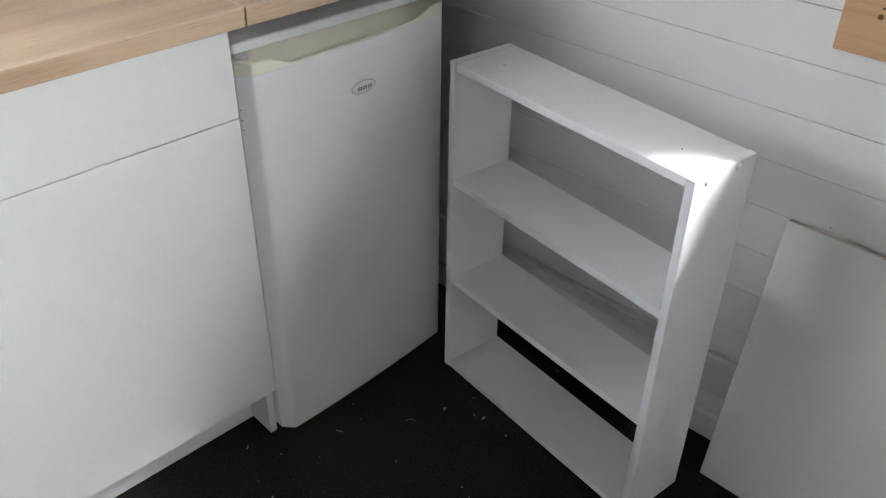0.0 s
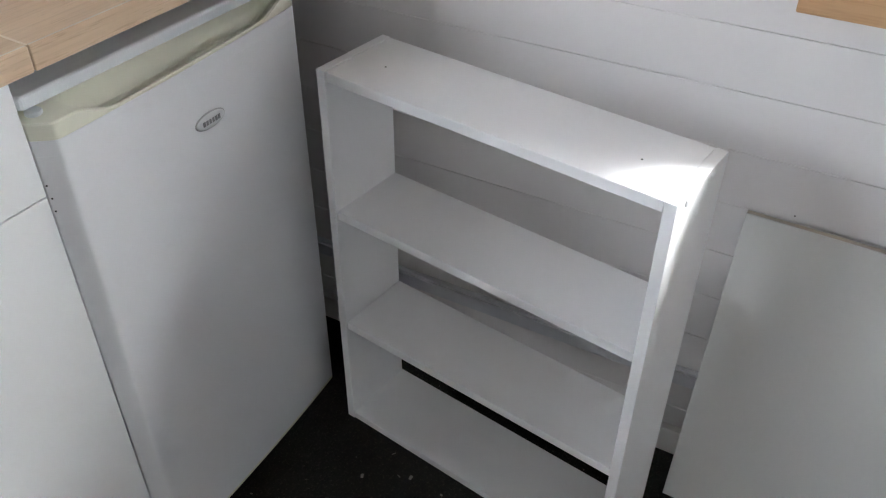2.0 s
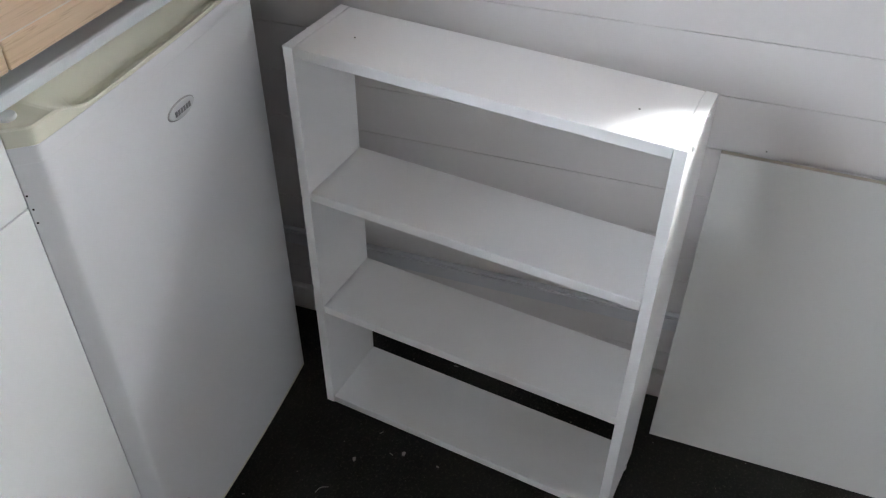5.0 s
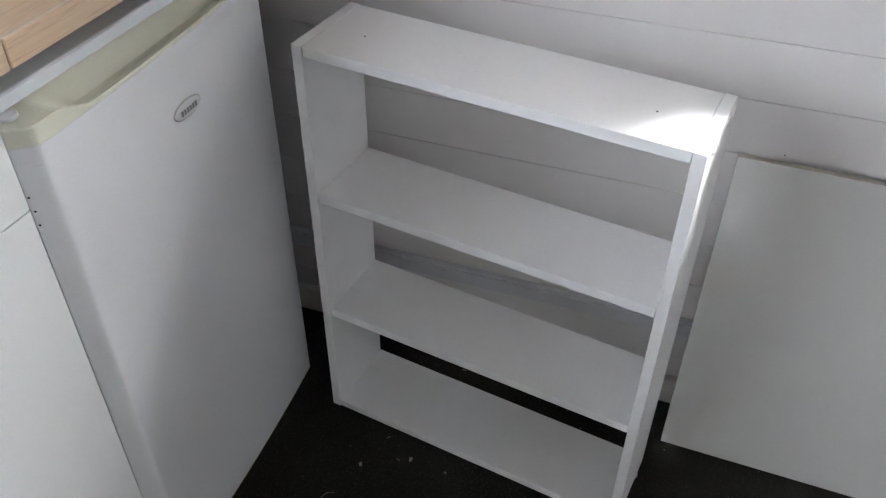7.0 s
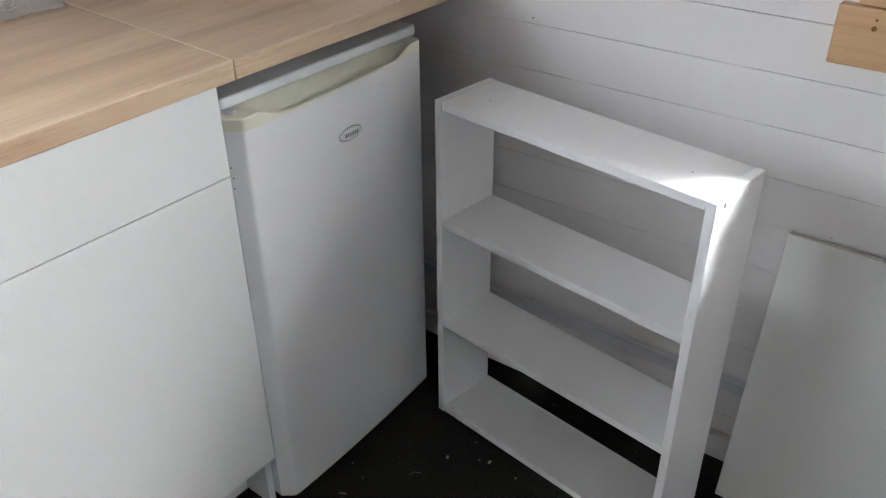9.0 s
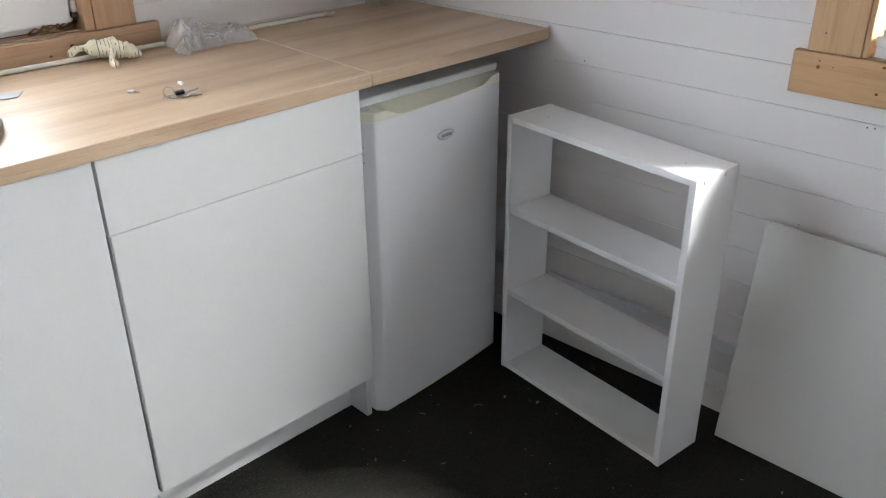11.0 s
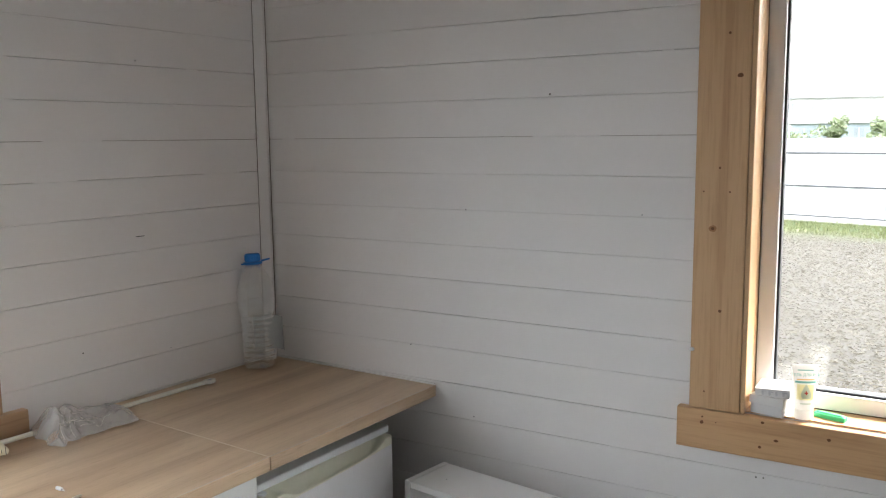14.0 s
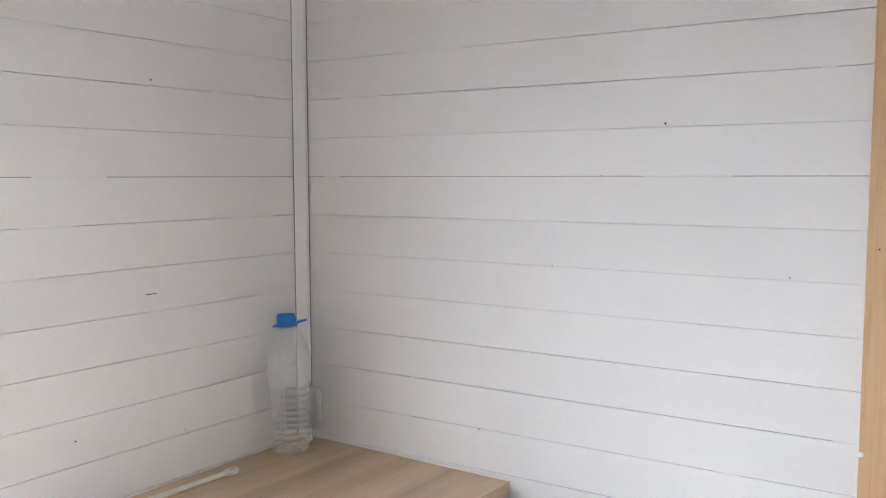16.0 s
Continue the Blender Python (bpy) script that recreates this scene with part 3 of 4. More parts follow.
def worktop(outline, label):
    """A laminate worktop with rounded front edge, laid out by its corners."""
    w = thing("worktop", pose(*outline[1], TOP, TILT, 0, 0), label, "worktop")
    x0, x1 = outline[1][0], outline[2][0]
    bm = bmesh.new()
    prism(bm, [(x - x0, y - FRONT + (0.005 if y == FRONT else 0)) for x, y in outline], -THICK, -0.0004)
    part("board", bm, OAK, w)
    bm = bmesh.new()
    prism(bm, [(0, 0.0052), (0, 0), (x1 - x0, 0), (x1 - x0, 0.0052)], -THICK, 0.0)
    soften(bm, 0.0022, 3)
    part("front_edge", bm, OAK, w, "rounded laminate front edge", smooth=True)
    # the edge's highlight, painted as a thin pale strip
    part("glint_line", block((0.001, 0.0022, -0.0004), (x1 - x0 - 0.001, 0.0040, 0.00025), 0), EDGE_GLINT, w, "pale strip standing in for the highlight along the front edge")
    return w


worktop([(-1.86, -0.002), (-1.86, FRONT), (-0.612, FRONT), (-0.612, -0.002)], "pale oak laminate worktop on the white cabinets")
worktop([(-0.610, -0.002), (-0.610, FRONT), (-0.0095, FRONT), (-0.037, -0.002)], "pale oak laminate worktop end over the fridge")
tagged(part("worktop_seam", block((-0.0013, 0.003, -0.0002), (0.0013, 0.563, 0.0004), 0), SEAM, m=pose(-0.611, FRONT, TOP, TILT, 0, 0)), "pale filler in the joint of the worktops", "seam")
tagged(part("sealant", block((-1.86, -0.0055, on_top(0)), (-0.07, -0.0008, on_top(0) + 0.005), 0.001), TRIM_WHITE), "thin white sealant line behind the worktop", "sealant")
tagged(part("sealant", block((0, -0.0055, 0), (0.535, -0.0008, 0.005), 0.001), TRIM_WHITE, m=EAST_M @ pose(0.03, 0, on_top(-0.03), 0, TILT, 0)), "thin white sealant line beside the worktop", "sealant")


def cabinet(x0, x1, drawer, label):
    """A base unit on side panels, with a recessed plinth and handleless fronts."""
    c = thing("base_cabinet", pose(x0, 0, 0), label, "cabinet", "base cabinets under the worktop")
    w, f = x1 - x0, -0.553
    part("body", block((0.0165, f + 0.020, 0.127), (w - 0.0165, -0.03, TOP - THICK - 0.001), 0.001), CARCASS, c)
    for s in (0.0005, w - 0.016):
        part("side_panel", block((s, -0.535, 0.0), (s + 0.0155, -0.03, TOP - THICK - 0.001), 0.001), CARCASS, c)
    part("plinth", block((0.017, -0.468, 0.0), (w - 0.017, -0.452, 0.126), 0.001), CARCASS, c)
    if drawer:
        part("drawer_front", block((0.002, f, 0.7314), (w - 0.0015, f + 0.018, TOP - THICK - 0.002), 0.0012), GLOSS_WHITE, c)
        door = part("door", block((0.0045, f, 0.127), (w - 0.0015, f + 0.018, 0.7297), 0.0012), GLOSS_WHITE, c)
        part("edge_band", block((0.0015, f + 0.002, 0.128), (0.0042, f + 0.017, 0.728), 0), EDGE_GREY, door)
    else:
        part("door", block((0.002, f, 0.127), (w - 0.0025, f + 0.018, TOP - THICK - 0.002), 0.0012), GLOSS_WHITE, c)
    return c


cabinet(-1.2285, -0.636, True, "white base cabinet with one drawer above a plain door")
cabinet(-1.8285, -1.2300, False, "white base cabinet with a full-height plain door")

# ---- small fridge under the worktop end ----
FX0, FX1 = -0.633, -0.176
fridge = thing("fridge", pose((FX0 + FX1) / 2, 0, 0), "white under-counter fridge with a yellowed cream grip", "fridge")
HALF = (FX1 - FX0) / 2


def bow(u):
    """The plan of the door's front: nearly flat, gently bowed, well rounded at the hinge side."""
    x = u * HALF
    y = -0.5605 - 0.006 * (1 - u * u) + 0.0115 * u
    e = HALF - abs(x)
    if u < 0:
        d = 0.0185 - e
        y += 0.62 * (d + math.sqrt(d * d + 0.0035 ** 2))
    elif e < 0.008:
        y += 0.008 - math.sqrt(max(0.0, 0.008 ** 2 - (0.008 - e) ** 2))
    return x, y


US = [-1 + 2 * i / 64 for i in range(65)]
US = sorted(set(US + [-1 + 0.006 * i for i in range(1, 30)] + [0.975, 0.985, 0.993, 0.999]))
front = [bow(u) for u in US]


def slab(z0, z1, back=-0.500):
    bm = bmesh.new()
    prism(bm, [(front[0][0], back)] + front + [(front[-1][0], back)], z0, z1)
    return bm


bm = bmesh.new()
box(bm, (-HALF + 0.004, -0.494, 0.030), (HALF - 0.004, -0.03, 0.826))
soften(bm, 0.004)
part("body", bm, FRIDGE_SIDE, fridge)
bm = slab(0.022, 0.780)
prism(bm, front + [(x, y + 0.0042) for x, y in reversed(front)], 0.7801, 0.800)
door = part("door", bm, FRIDGE_WHITE, fridge, smooth=True)
part("bottom_strip", slab(0.016, 0.0217), CREAM, door, "thin pale strip under the door")

bm = bmesh.new()
rows = []
for u, (x, y) in zip(US, front):
    s = 0.0
    if -0.80 < u < 0.90:
        k = min((u + 0.80) / 0.26, (0.90 - u) / 0.26, 1.0)
        s = k * k * (3 - 2 * k)
    top = 0.8215 - 0.017 * s
    bowl = []
    for k in range(1, 13):
        w = k / 12
        rise = w * w * (3 - 2 * w)
        bowl.append((y + 0.005 + w * (-0.5035 - y - 0.005), top + (0.8225 - top) * rise - 0.017 * s * math.sin(math.pi * w ** 0.62) ** 1.3))
    prof = [(y, 0.8005), (y, top - 0.002), (y + 0.0022, top), (y + 0.0048, top - 0.0006)] + bowl + [
        (-0.500, 0.8225), (-0.500, 0.7805), (y + 0.0046, 0.7805), (y + 0.0046, 0.8003)]
    rows.append([bm.verts.new((x, a, b)) for a, b in prof])
for p, q in zip(rows, rows[1:]):
    for i in range(len(p)):
        j = (i + 1) % len(p)
        bm.faces.new((p[i], q[i], q[j], p[j]))
bm.faces.new(rows[0]), bm.faces.new(list(reversed(rows[-1])))
part("grip", bm, CREAM, door, "yellowed cream scooped grip strip", smooth=True)

bm = bmesh.new()
prism(bm, [(-HALF + 0.001, -0.02), (-HALF + 0.001, -0.522), (-HALF + 0.010, -0.538), (HALF - 0.008, -0.541), (HALF, -0.535), (HALF, -0.02)], 0.8290, 0.8465)
soften(bm, 0.005, 3)
part("top_cover", bm, LID_GREY, fridge, "grey-white top cover")
bm = bmesh.new()
rod(bm, (-HALF + 0.020, -0.540, 0.8232), (-HALF + 0.020, -0.540, 0.8280), 0.010)
soften(bm, 0.001, 1)
part("hinge_cap", bm, LID_GREY, door, smooth=True)
for ee, zz in ((0.0012, 0.742), (0.0020, 0.724), (0.0016, 0.706)):
    bm = bmesh.new()
    yy = bow(-1 + ee / HALF)[1]
    rod(bm, (-HALF + ee - 0.0006, yy - 0.0004, zz), (-HALF + ee + 0.002, yy + 0.001, zz), 0.0012, seg=10)
    part("screw_hole", bm, BLACK, door)
bx, by = bow(0.04)
badge_m = pose(bx + 0.006, by - 0.001, 0.7165, 90, 0, 1.0)
bm = bmesh.new()
ball(bm, (0, 0, 0), (0.0285, 0.0125, 0.003), seg=28)
badge = part("badge", bm, BADGE_RIM, door, "small oval silver badge", smooth=True, m=badge_m)
bm = bmesh.new()
ball(bm, (0, 0, 0.0012), (0.0265, 0.0110, 0.0026), seg=28)
part("badge_face", bm, BADGE_GREY, badge, smooth=True)
bm = bmesh.new()
for i in range(6):
    box(bm, (-0.0165 + i * 0.0056, -0.0034, 0.0030), (-0.0125 + i * 0.0056, 0.0034, 0.0041))
part("mark", bm, BADGE_INK, badge)

# ---- open shelf unit standing at an angle to the wall ----
SH_W, SH_D, SH_H, T = 0.557, 0.148, 0.741, 0.016
shelf = thing("shelf_unit", pose(-0.2325, -0.626, 0, 0, 0, -95.7), "white open shelf unit with two shelves standing on the floor", "shelf unit")
# local: x along the front, y into the depth
for x in (0.0, SH_W - T):
    side = part("side_panel", block((x, 0, 0), (x + T, SH_D, SH_H), 0.0008, 1), MELAMINE, shelf)
for name, z, y0 in (("top_board", SH_H - T - 0.0006, 0.0015), ("shelf", 0.496 - T, 0.0025), ("shelf", 0.254 - T, 0.0025), ("bottom_board", 0.0008, 0.0015)):
    part(name, block((T + 0.0006, y0, z), (SH_W - T - 0.0006, SH_D - 0.001, z + T), 0.0008, 1), MELAMINE, shelf)
for z in (SH_H - 0.010, 0.014):
    for y in (0.030, 0.103):
        bm = bmesh.new()
        ball(bm, (SH_W, y, z), (0.0032, 0.0062, 0.0062), seg=12)
        part("cover_cap", bm, MELAMINE_EDGE, shelf, smooth=True)
for x in (0.075, 0.480):
    bm = bmesh.new()
    rod(bm, (x, 0.066, SH_H - 0.004), (x, 0.066, SH_H - 0.0002), 0.0014, seg=10)
    part("pilot_hole", bm, BLACK, shelf)

# ---- loose board leaning on the wall ----
lean = math.degrees(math.atan2(0.089, 0.570))
loose = thing("loose_board", pose(-0.0865, -1.2165, 0.0, 0, 0, -88.8) @ pose(0, 0, 0.0022, -lean, 0, 0), "off-white laminated board leaning against the wall", "board")
part("face", block((0, 0, 0), (0.62, 0.003, 0.572), 0.0006, 1), PANEL_FACE, loose)
part("core", block((0.0005, 0.003, 0.0005), (0.6195, 0.0148, 0.5715), 0.0004, 1), CHIPBOARD, loose, "raw chipboard core edge")
part("backing", block((0, 0.0148, 0), (0.62, 0.016, 0.572), 0.0004, 1), PANEL_FACE, loose)

# ---- things on the worktop ----
# clear five-litre bottle in the corner
bottle = thing("water_bottle", pose(-0.152, -0.068, on_top(-0.068) + 0.0025, -3.6, 2.6, 22) @ Matrix.Diagonal((0.88, 0.88, 0.963, 1)), "empty clear ribbed plastic bottle with a blue cap", "bottle")
prof = [(0.004, 0.014), (0.022, 0.008), (0.036, 0.0005), (0.043, 0.004), (0.0455, 0.014)]
z = 0.020
for i in range(9):
    prof += [(0.0475, z), (0.0495, z + 0.003), (0.0497, z + 0.006), (0.0478, z + 0.0085), (0.0435, z + 0.0105), (0.0435, z + 0.0125)]
    z += 0.0148
prof += [(0.0490, 0.158), (0.0530, 0.170), (0.0555, 0.195), (0.0530, 0.232), (0.0440, 0.262), (0.0320, 0.285), (0.0230, 0.297), (0.0205, 0.302), (0.0205, 0.308)]
bm = bmesh.new()
lathe(bm, prof, 48, square=0.30)
part("bottle_body", bm, PET, bottle, smooth=True)
bm = bmesh.new()
lathe(bm, [(0.0, 0.308), (0.0215, 0.308), (0.0235, 0.310), (0.0235, 0.330), (0.0215, 0.333), (0.0, 0.3335)], 28)
for i in range(28):
    a = 2 * math.pi * i / 28
    box(bm, (0.0228, -0.0009, 0.312), (0.0246, 0.0009, 0.329), pose(0, 0, 0, 0, 0, math.degrees(a)))
cap = part("cap", bm, BLUE, bottle, smooth=True)
bm = bmesh.new()
lathe(bm, [(0.0215, 0.300), (0.030, 0.303), (0.030, 0.3085), (0.0215, 0.3115)], 28)
prism(bm, [(-0.0285, -0.008), (-0.036, -0.002), (-0.036, 0.002), (-0.0285, 0.008)], 0.302, 0.306)
prism(bm, [(0.027, -0.013), (0.052, -0.006), (0.055, 0.0), (0.052, 0.006), (0.027, 0.013)], 0.0, 0.0045, pose(0, 0, 0.304, 0, -9, 0))
part("carrying_ring", bm, BLUE, bottle, "blue ring handle", m=pose(0, 0, 0, 0, 0, -62))
bm = bmesh.new()
rows = []
for i in range(11):
    a = radians(-66 + 12.0 * i)
    flare = 0.0520 + 0.028 * (1 - i / 10) ** 1.6
    rows.append([bm.verts.new((flare * math.cos(a), flare * math.sin(a), 0.045 + 0.0125 * j + 0.0015 * math.sin(i * 2.1 + j))) for j in range(9)])
for p, q in zip(rows, rows[1:]):
    for i in range(8):
        bm.faces.new((p[i], q[i], q[i + 1], p[i + 1]))
part("label", bm, LABEL, bottle, "pale peeling bluish label", smooth=True, m=pose(0, 0, 0, 0, 0, -14))

# white wand with a flat eyelet
wand = thing("blind_wand", pose(-0.318, -0.066, on_top(-0.055) + 0.0062, 0, 0, 178.3), "long ivory plastic wand with an eyelet end", "wand")
bm = bmesh.new()
rod(bm, (0.034, 0, 0), (1.10, 0, 0), 0.0055, seg=18)
part("stick", bm, IVORY, wand, smooth=True)
bm = bmesh.new()
prism(bm, [(0.018 + 0.0195 * math.cos(a), 0.0125 * math.sin(a)) for a in (2 * math.pi * i / 28 for i in range(28))], -0.004, 0.004)
soften(bm, 0.0012, 2)
eyelet = part("eyelet", bm, IVORY, wand, smooth=True)
bm = bmesh.new()
prism(bm, [(0.015 + 0.008 * math.cos(a), 0.0042 * math.sin(a)) for a in (2 * math.pi * i / 20 for i in range(20))], 0.0038, 0.0046)
part("hole", bm, PAPER_GREY, eyelet)

# crumpled clear bag
def film(u, v, layer):
    """A point of the bag's upper or lower film."""
    edge = min(u * 1.6, 1.13 - u, v * 1.3, 1 - v)
    puff = min(1.0, edge * 4.0) ** 0.7
    p = Vector((u * 3.1, v * 2.3, 3.7 * layer))
    n1, n2 = noise.noise(p * 1.2), noise.noise(p * 3.6)
    front = max(0.0, 1 - v * 3.2)
    x = (u - 0.5) * 0.215 + 0.008 * noise.noise(Vector((v * 4, u * 5, 9)))
    y = (v - 0.5) * (0.115 - 0.015 * u) + 0.010 * noise.noise(Vector((u * 5, v * 3, 2)))
    y -= 0.030 * max(0.0, 1 - u * 3.0) * (1 - v) * abs(math.sin(u * 19))
    lift = (0.038 * max(0.0, 1 - u) ** 0.5 + 0.032) * (0.35 + 0.65 * min(1.0, v * 1.8))
    fold = max(0.0, 1 - abs(u - 0.20 - 0.12 * v) * 14) * 0.014
    z = 0.003 + 0.003 * abs(n2)
    if layer:
        z += puff * max(0.0, lift * (0.85 + 0.35 * n1) - fold + 0.004 * n2 + 0.008 * max(0.0, 1 - 2.2 * u) * noise.noise(p * 5.0)) + front * puff * 0.007 * noise.noise(p * 6) + 0.0018 * puff * (1 - abs(noise.noise(p * 4.0)) * 3)
    return Vector((x, y, z))


bag = thing("plastic_bag", pose(-0.722, -0.104, on_top(-0.104) + 0.0002, 0, 0, -6) @ Matrix.Diagonal((0.95, 1, 0.88, 1)), "crumpled clear plastic bag lying on the worktop", "bag")
for layer in (0, 1):
    bm = bmesh.new()
    grid = [[bm.verts.new(film(i / 48, j / 30, layer)) for j in range(31)] for i in range(49)]
    for p, q in zip(grid, grid[1:]):
        for j in range(30):
            bm.faces.new((p[j], q[j], q[j + 1], p[j + 1]))
    part("film", bm, FILM, bag, smooth=True)
for (u0, v0), (u1, v1), r in (((0.13, 0.02), (0.24, 0.55), 0.0008), ((0.24, 0.06), (0.31, 0.42), 0.0006), ((0.36, 0.10), (0.50, 0.17), 0.0009), ((0.50, 0.12), (0.60, 0.08), 0.0007),
                              ((0.57, 0.17), (0.71, 0.21), 0.0008), ((0.88, 0.22), (0.93, 0.27), 0.0008), ((0.16, 0.42), (0.34, 0.58), 0.0006), ((0.30, 0.12), (0.40, 0.30), 0.0005)):
    pts = []
    for k in range(9):
        w = k / 8
        pts.append(film(u0 + (u1 - u0) * w, v0 + (v1 - v0) * w + 0.03 * math.sin(5 * w + 20 * u0), 1) + Vector((0, 0, 0.0004)))
    tube("crease", pts, r * 0.35, CREASE, bag, "bright white crease")

# toy animal lying on its side
def toy():
    bm = bmesh.new()
    ball(bm, (0.000, 0.000, 0.026), (0.042, 0.019, 0.0165), (0, -6, 4))
    ball(bm, (0.030, -0.006, 0.024), (0.025, 0.020, 0.018), (0, 8, -10))
    ball(bm, (0.056, -0.012, 0.021), (0.023, 0.0155, 0.0155), (0, 10, -12))
    ball(bm, (0.074, -0.016, 0.016), (0.013, 0.010, 0.009), (0, 16, -14))
    for y in (-0.024, 0.001):
        ball(bm, (0.052, y, 0.033), (0.006, 0.004, 0.006))
    ball(bm, (-0.034, 0.004, 0.030), (0.022, 0.017, 0.016), (0, -10, 8))
    for a, b, r in (((0.010, -0.014, 0.024), (0.006, -0.052, 0.011), 0.0085), ((0.006, -0.052, 0.010), (0.014, -0.060, 0.0085), 0.0090),
                    ((0.020, 0.012, 0.026), (0.012, 0.034, 0.030), 0.0085), ((-0.044, 0.004, 0.032), (-0.080, 0.002, 0.030), 0.0070),
                    ((-0.080, 0.002, 0.030), (-0.094, -0.004, 0.024), 0.0085), ((-0.030, 0.008, 0.034), (0.020, 0.010, 0.040), 0.0085)):
        for k in range(6):
            p = Vector(a).lerp(Vector(b), k / 5)
            ball(bm, p, (r, r, r), seg=10)
    return bm


tiger = part("toy_animal", toy(), STRIPED, m=pose(-0.966, -0.079, on_top(-0.079) - 0.0035, 0, 0, -22) @ Matrix.Diagonal((0.82, 1.12, 1.12, 1)), smooth=True)
rm = tiger.modifiers.new("blend", "REMESH")
rm.mode, rm.voxel_size, rm.use_smooth_shade = "VOXEL", 0.0026, True
sm = tiger.modifiers.new("soft", "SMOOTH")
sm.iterations, sm.factor = 4, 0.5
tagged(tiger, "cream toy animal with black stripes lying on the worktop", "toy")

# bunch of keys
keys = thing("key_bunch", pose(-0.988, -0.430, on_top(-0.430), 0, 0, -20) @ Matrix.Diagonal((0.82, 0.9, 0.9, 1)), "steel keys with a black fob on a ring", "keys")
tube("key_ring", [(0.0125 * math.cos(a) - 0.024, 0.003 + 0.007 * math.sin(a), 0.0115 + 0.0105 * math.sin(a)) for a in (2 * math.pi * i / 16 for i in range(16))],
     0.0010, SILVER, keys, cyclic=True)
part("fob", block((-0.009, -0.0075, 0.0050), (0.013, 0.0075, 0.0130), 0.0022, 2, pose(0, 0, 0, 0, -6, 0)), BLACK, keys, "black plastic fob", smooth=True)


def key(m, length):
    bm = bmesh.new()
    prism(bm, [(0.0085 * math.cos(a), 0.0085 * math.sin(a)) for a in (2 * math.pi * i / 20 for i in range(20))], 0, 0.0022)
    prism(bm, [(0.007, -0.0036), (length, -0.0036), (length + 0.003, 0), (length, 0.0036), (0.007, 0.0036)], 0.0002, 0.0020)
    for i in range(4):
        box(bm, (0.014 + i * 0.005, 0.0034, 0.0004), (0.0165 + i * 0.005, 0.0052, 0.0018))
    part("key", bm, KEY_STEEL, keys, m=m)


key(pose(-0.012, -0.003, 0.0014, 0, -2, 4), 0.044)
key(pose(0.010, 0.003, 0.0046, 14, -9, 14), 0.036)
key(pose(0.014, -0.002, 0.0016, 0, 0, -8), 0.034)
key(pose(-0.020, 0.001, 0.0040, 0, 4, 186), 0.012)


def dowel(m):
    d = thing("wall_plug", m, "small white plastic plug with a steel pin on the worktop", "wall plug", "plugs on the worktop")
    bm = bmesh.new()
    rod(bm, (-0.011, 0, 0.0042), (0.009, 0, 0.0042), 0.0042, seg=14)
    rod(bm, (0.000, 0, 0.0042), (0.002, 0, 0.0042), 0.0049, seg=14)
    part("sleeve", bm, PVC, d, smooth=True)
    bm = bmesh.new()
    rod(bm, (0.009, 0, 0.0040), (0.022, 0, 0.0028), 0.0018, 0.0012, seg=10)
    part("pin", bm, SILVER, d)


SMALL = Matrix.Diagonal((0.72, 0.8, 0.8, 1))
dowel(pose(-1.045, -0.344, on_top(-0.344), 0, 0, -52) @ SMALL)
dowel(pose(-0.946, -0.360, on_top(-0.360), 0, 0, -88) @ SMALL)

# round inset sink and a flat grey sachet at the west end
sink = thing("round_sink", pose(-1.502, -0.322, on_top(-0.322), TILT, 0, 0), "round white sink with a steel rim in the worktop", "sink")
bm = bmesh.new()
lathe(bm, [(0.198, 0.0), (0.206, 0.002), (0.207, 0.010), (0.203, 0.014), (0.196, 0.015), (0.190, 0.0125)], 64)
part("rim", bm, SILVER, sink, smooth=True)
bm = bmesh.new()
lathe(bm, [(0.1895, 0.0120), (0.176, 0.009), (0.150, 0.005), (0.080, 0.0022), (0.001, 0.0018)], 64)
part("basin", bm, PVC, sink, smooth=True)
bm = bmesh.new()
prism(bm, [(0.0, 0.0), (-0.016, -0.034), (0.060, -0.040), (0.074, -0.002)], 0.0, 0.0014, pose(0, 0, 0, 0, 0, 0))
tagged(part("sachet", bm, PAPER_GREY, m=pose(-1.268, -0.165, on_top(-0.165) + 0.0003, TILT, 0, -14)), "flat grey-blue paper sachet on the worktop", "sachet")

# ---- things on the window sills ----
SILL_E, SILL_N = OPEN_E[2] + 0.0041, OPEN_N[2] + 0.0041
# brown rubber bands on the north sill
for k, (dx, dy, rr, sx) in enumerate(((0, 0, 0.018, 1.5), (0.034, 0.006, 0.016, 1.8), (0.058, 0.012, 0.020, 1.4), (0.020, 0.010, 0.022, 1.2))):
    pts = []
    for i in range(18):
        a = 2 * math.pi * i / 18
        wob = 1 + 0.25 * math.sin(3 * a + k * 1.9)
        pts.append((rr * sx * wob * math.cos(a), rr * 0.55 * wob * math.sin(a), 0.003 + 0.007 * (1 + math.sin(2 * a + k * 1.3))))
    band = tube("rubber_band", pts, 0.0019, TWINE, cyclic=True, m=pose(-1.065 + dx, 0.008 + dy, SILL_N - 0.0004, 0, 0, 15 * k))
    tagged(band, "brown twisted rubber band on the pine sill", "rubber band", "rubber bands on the sill")

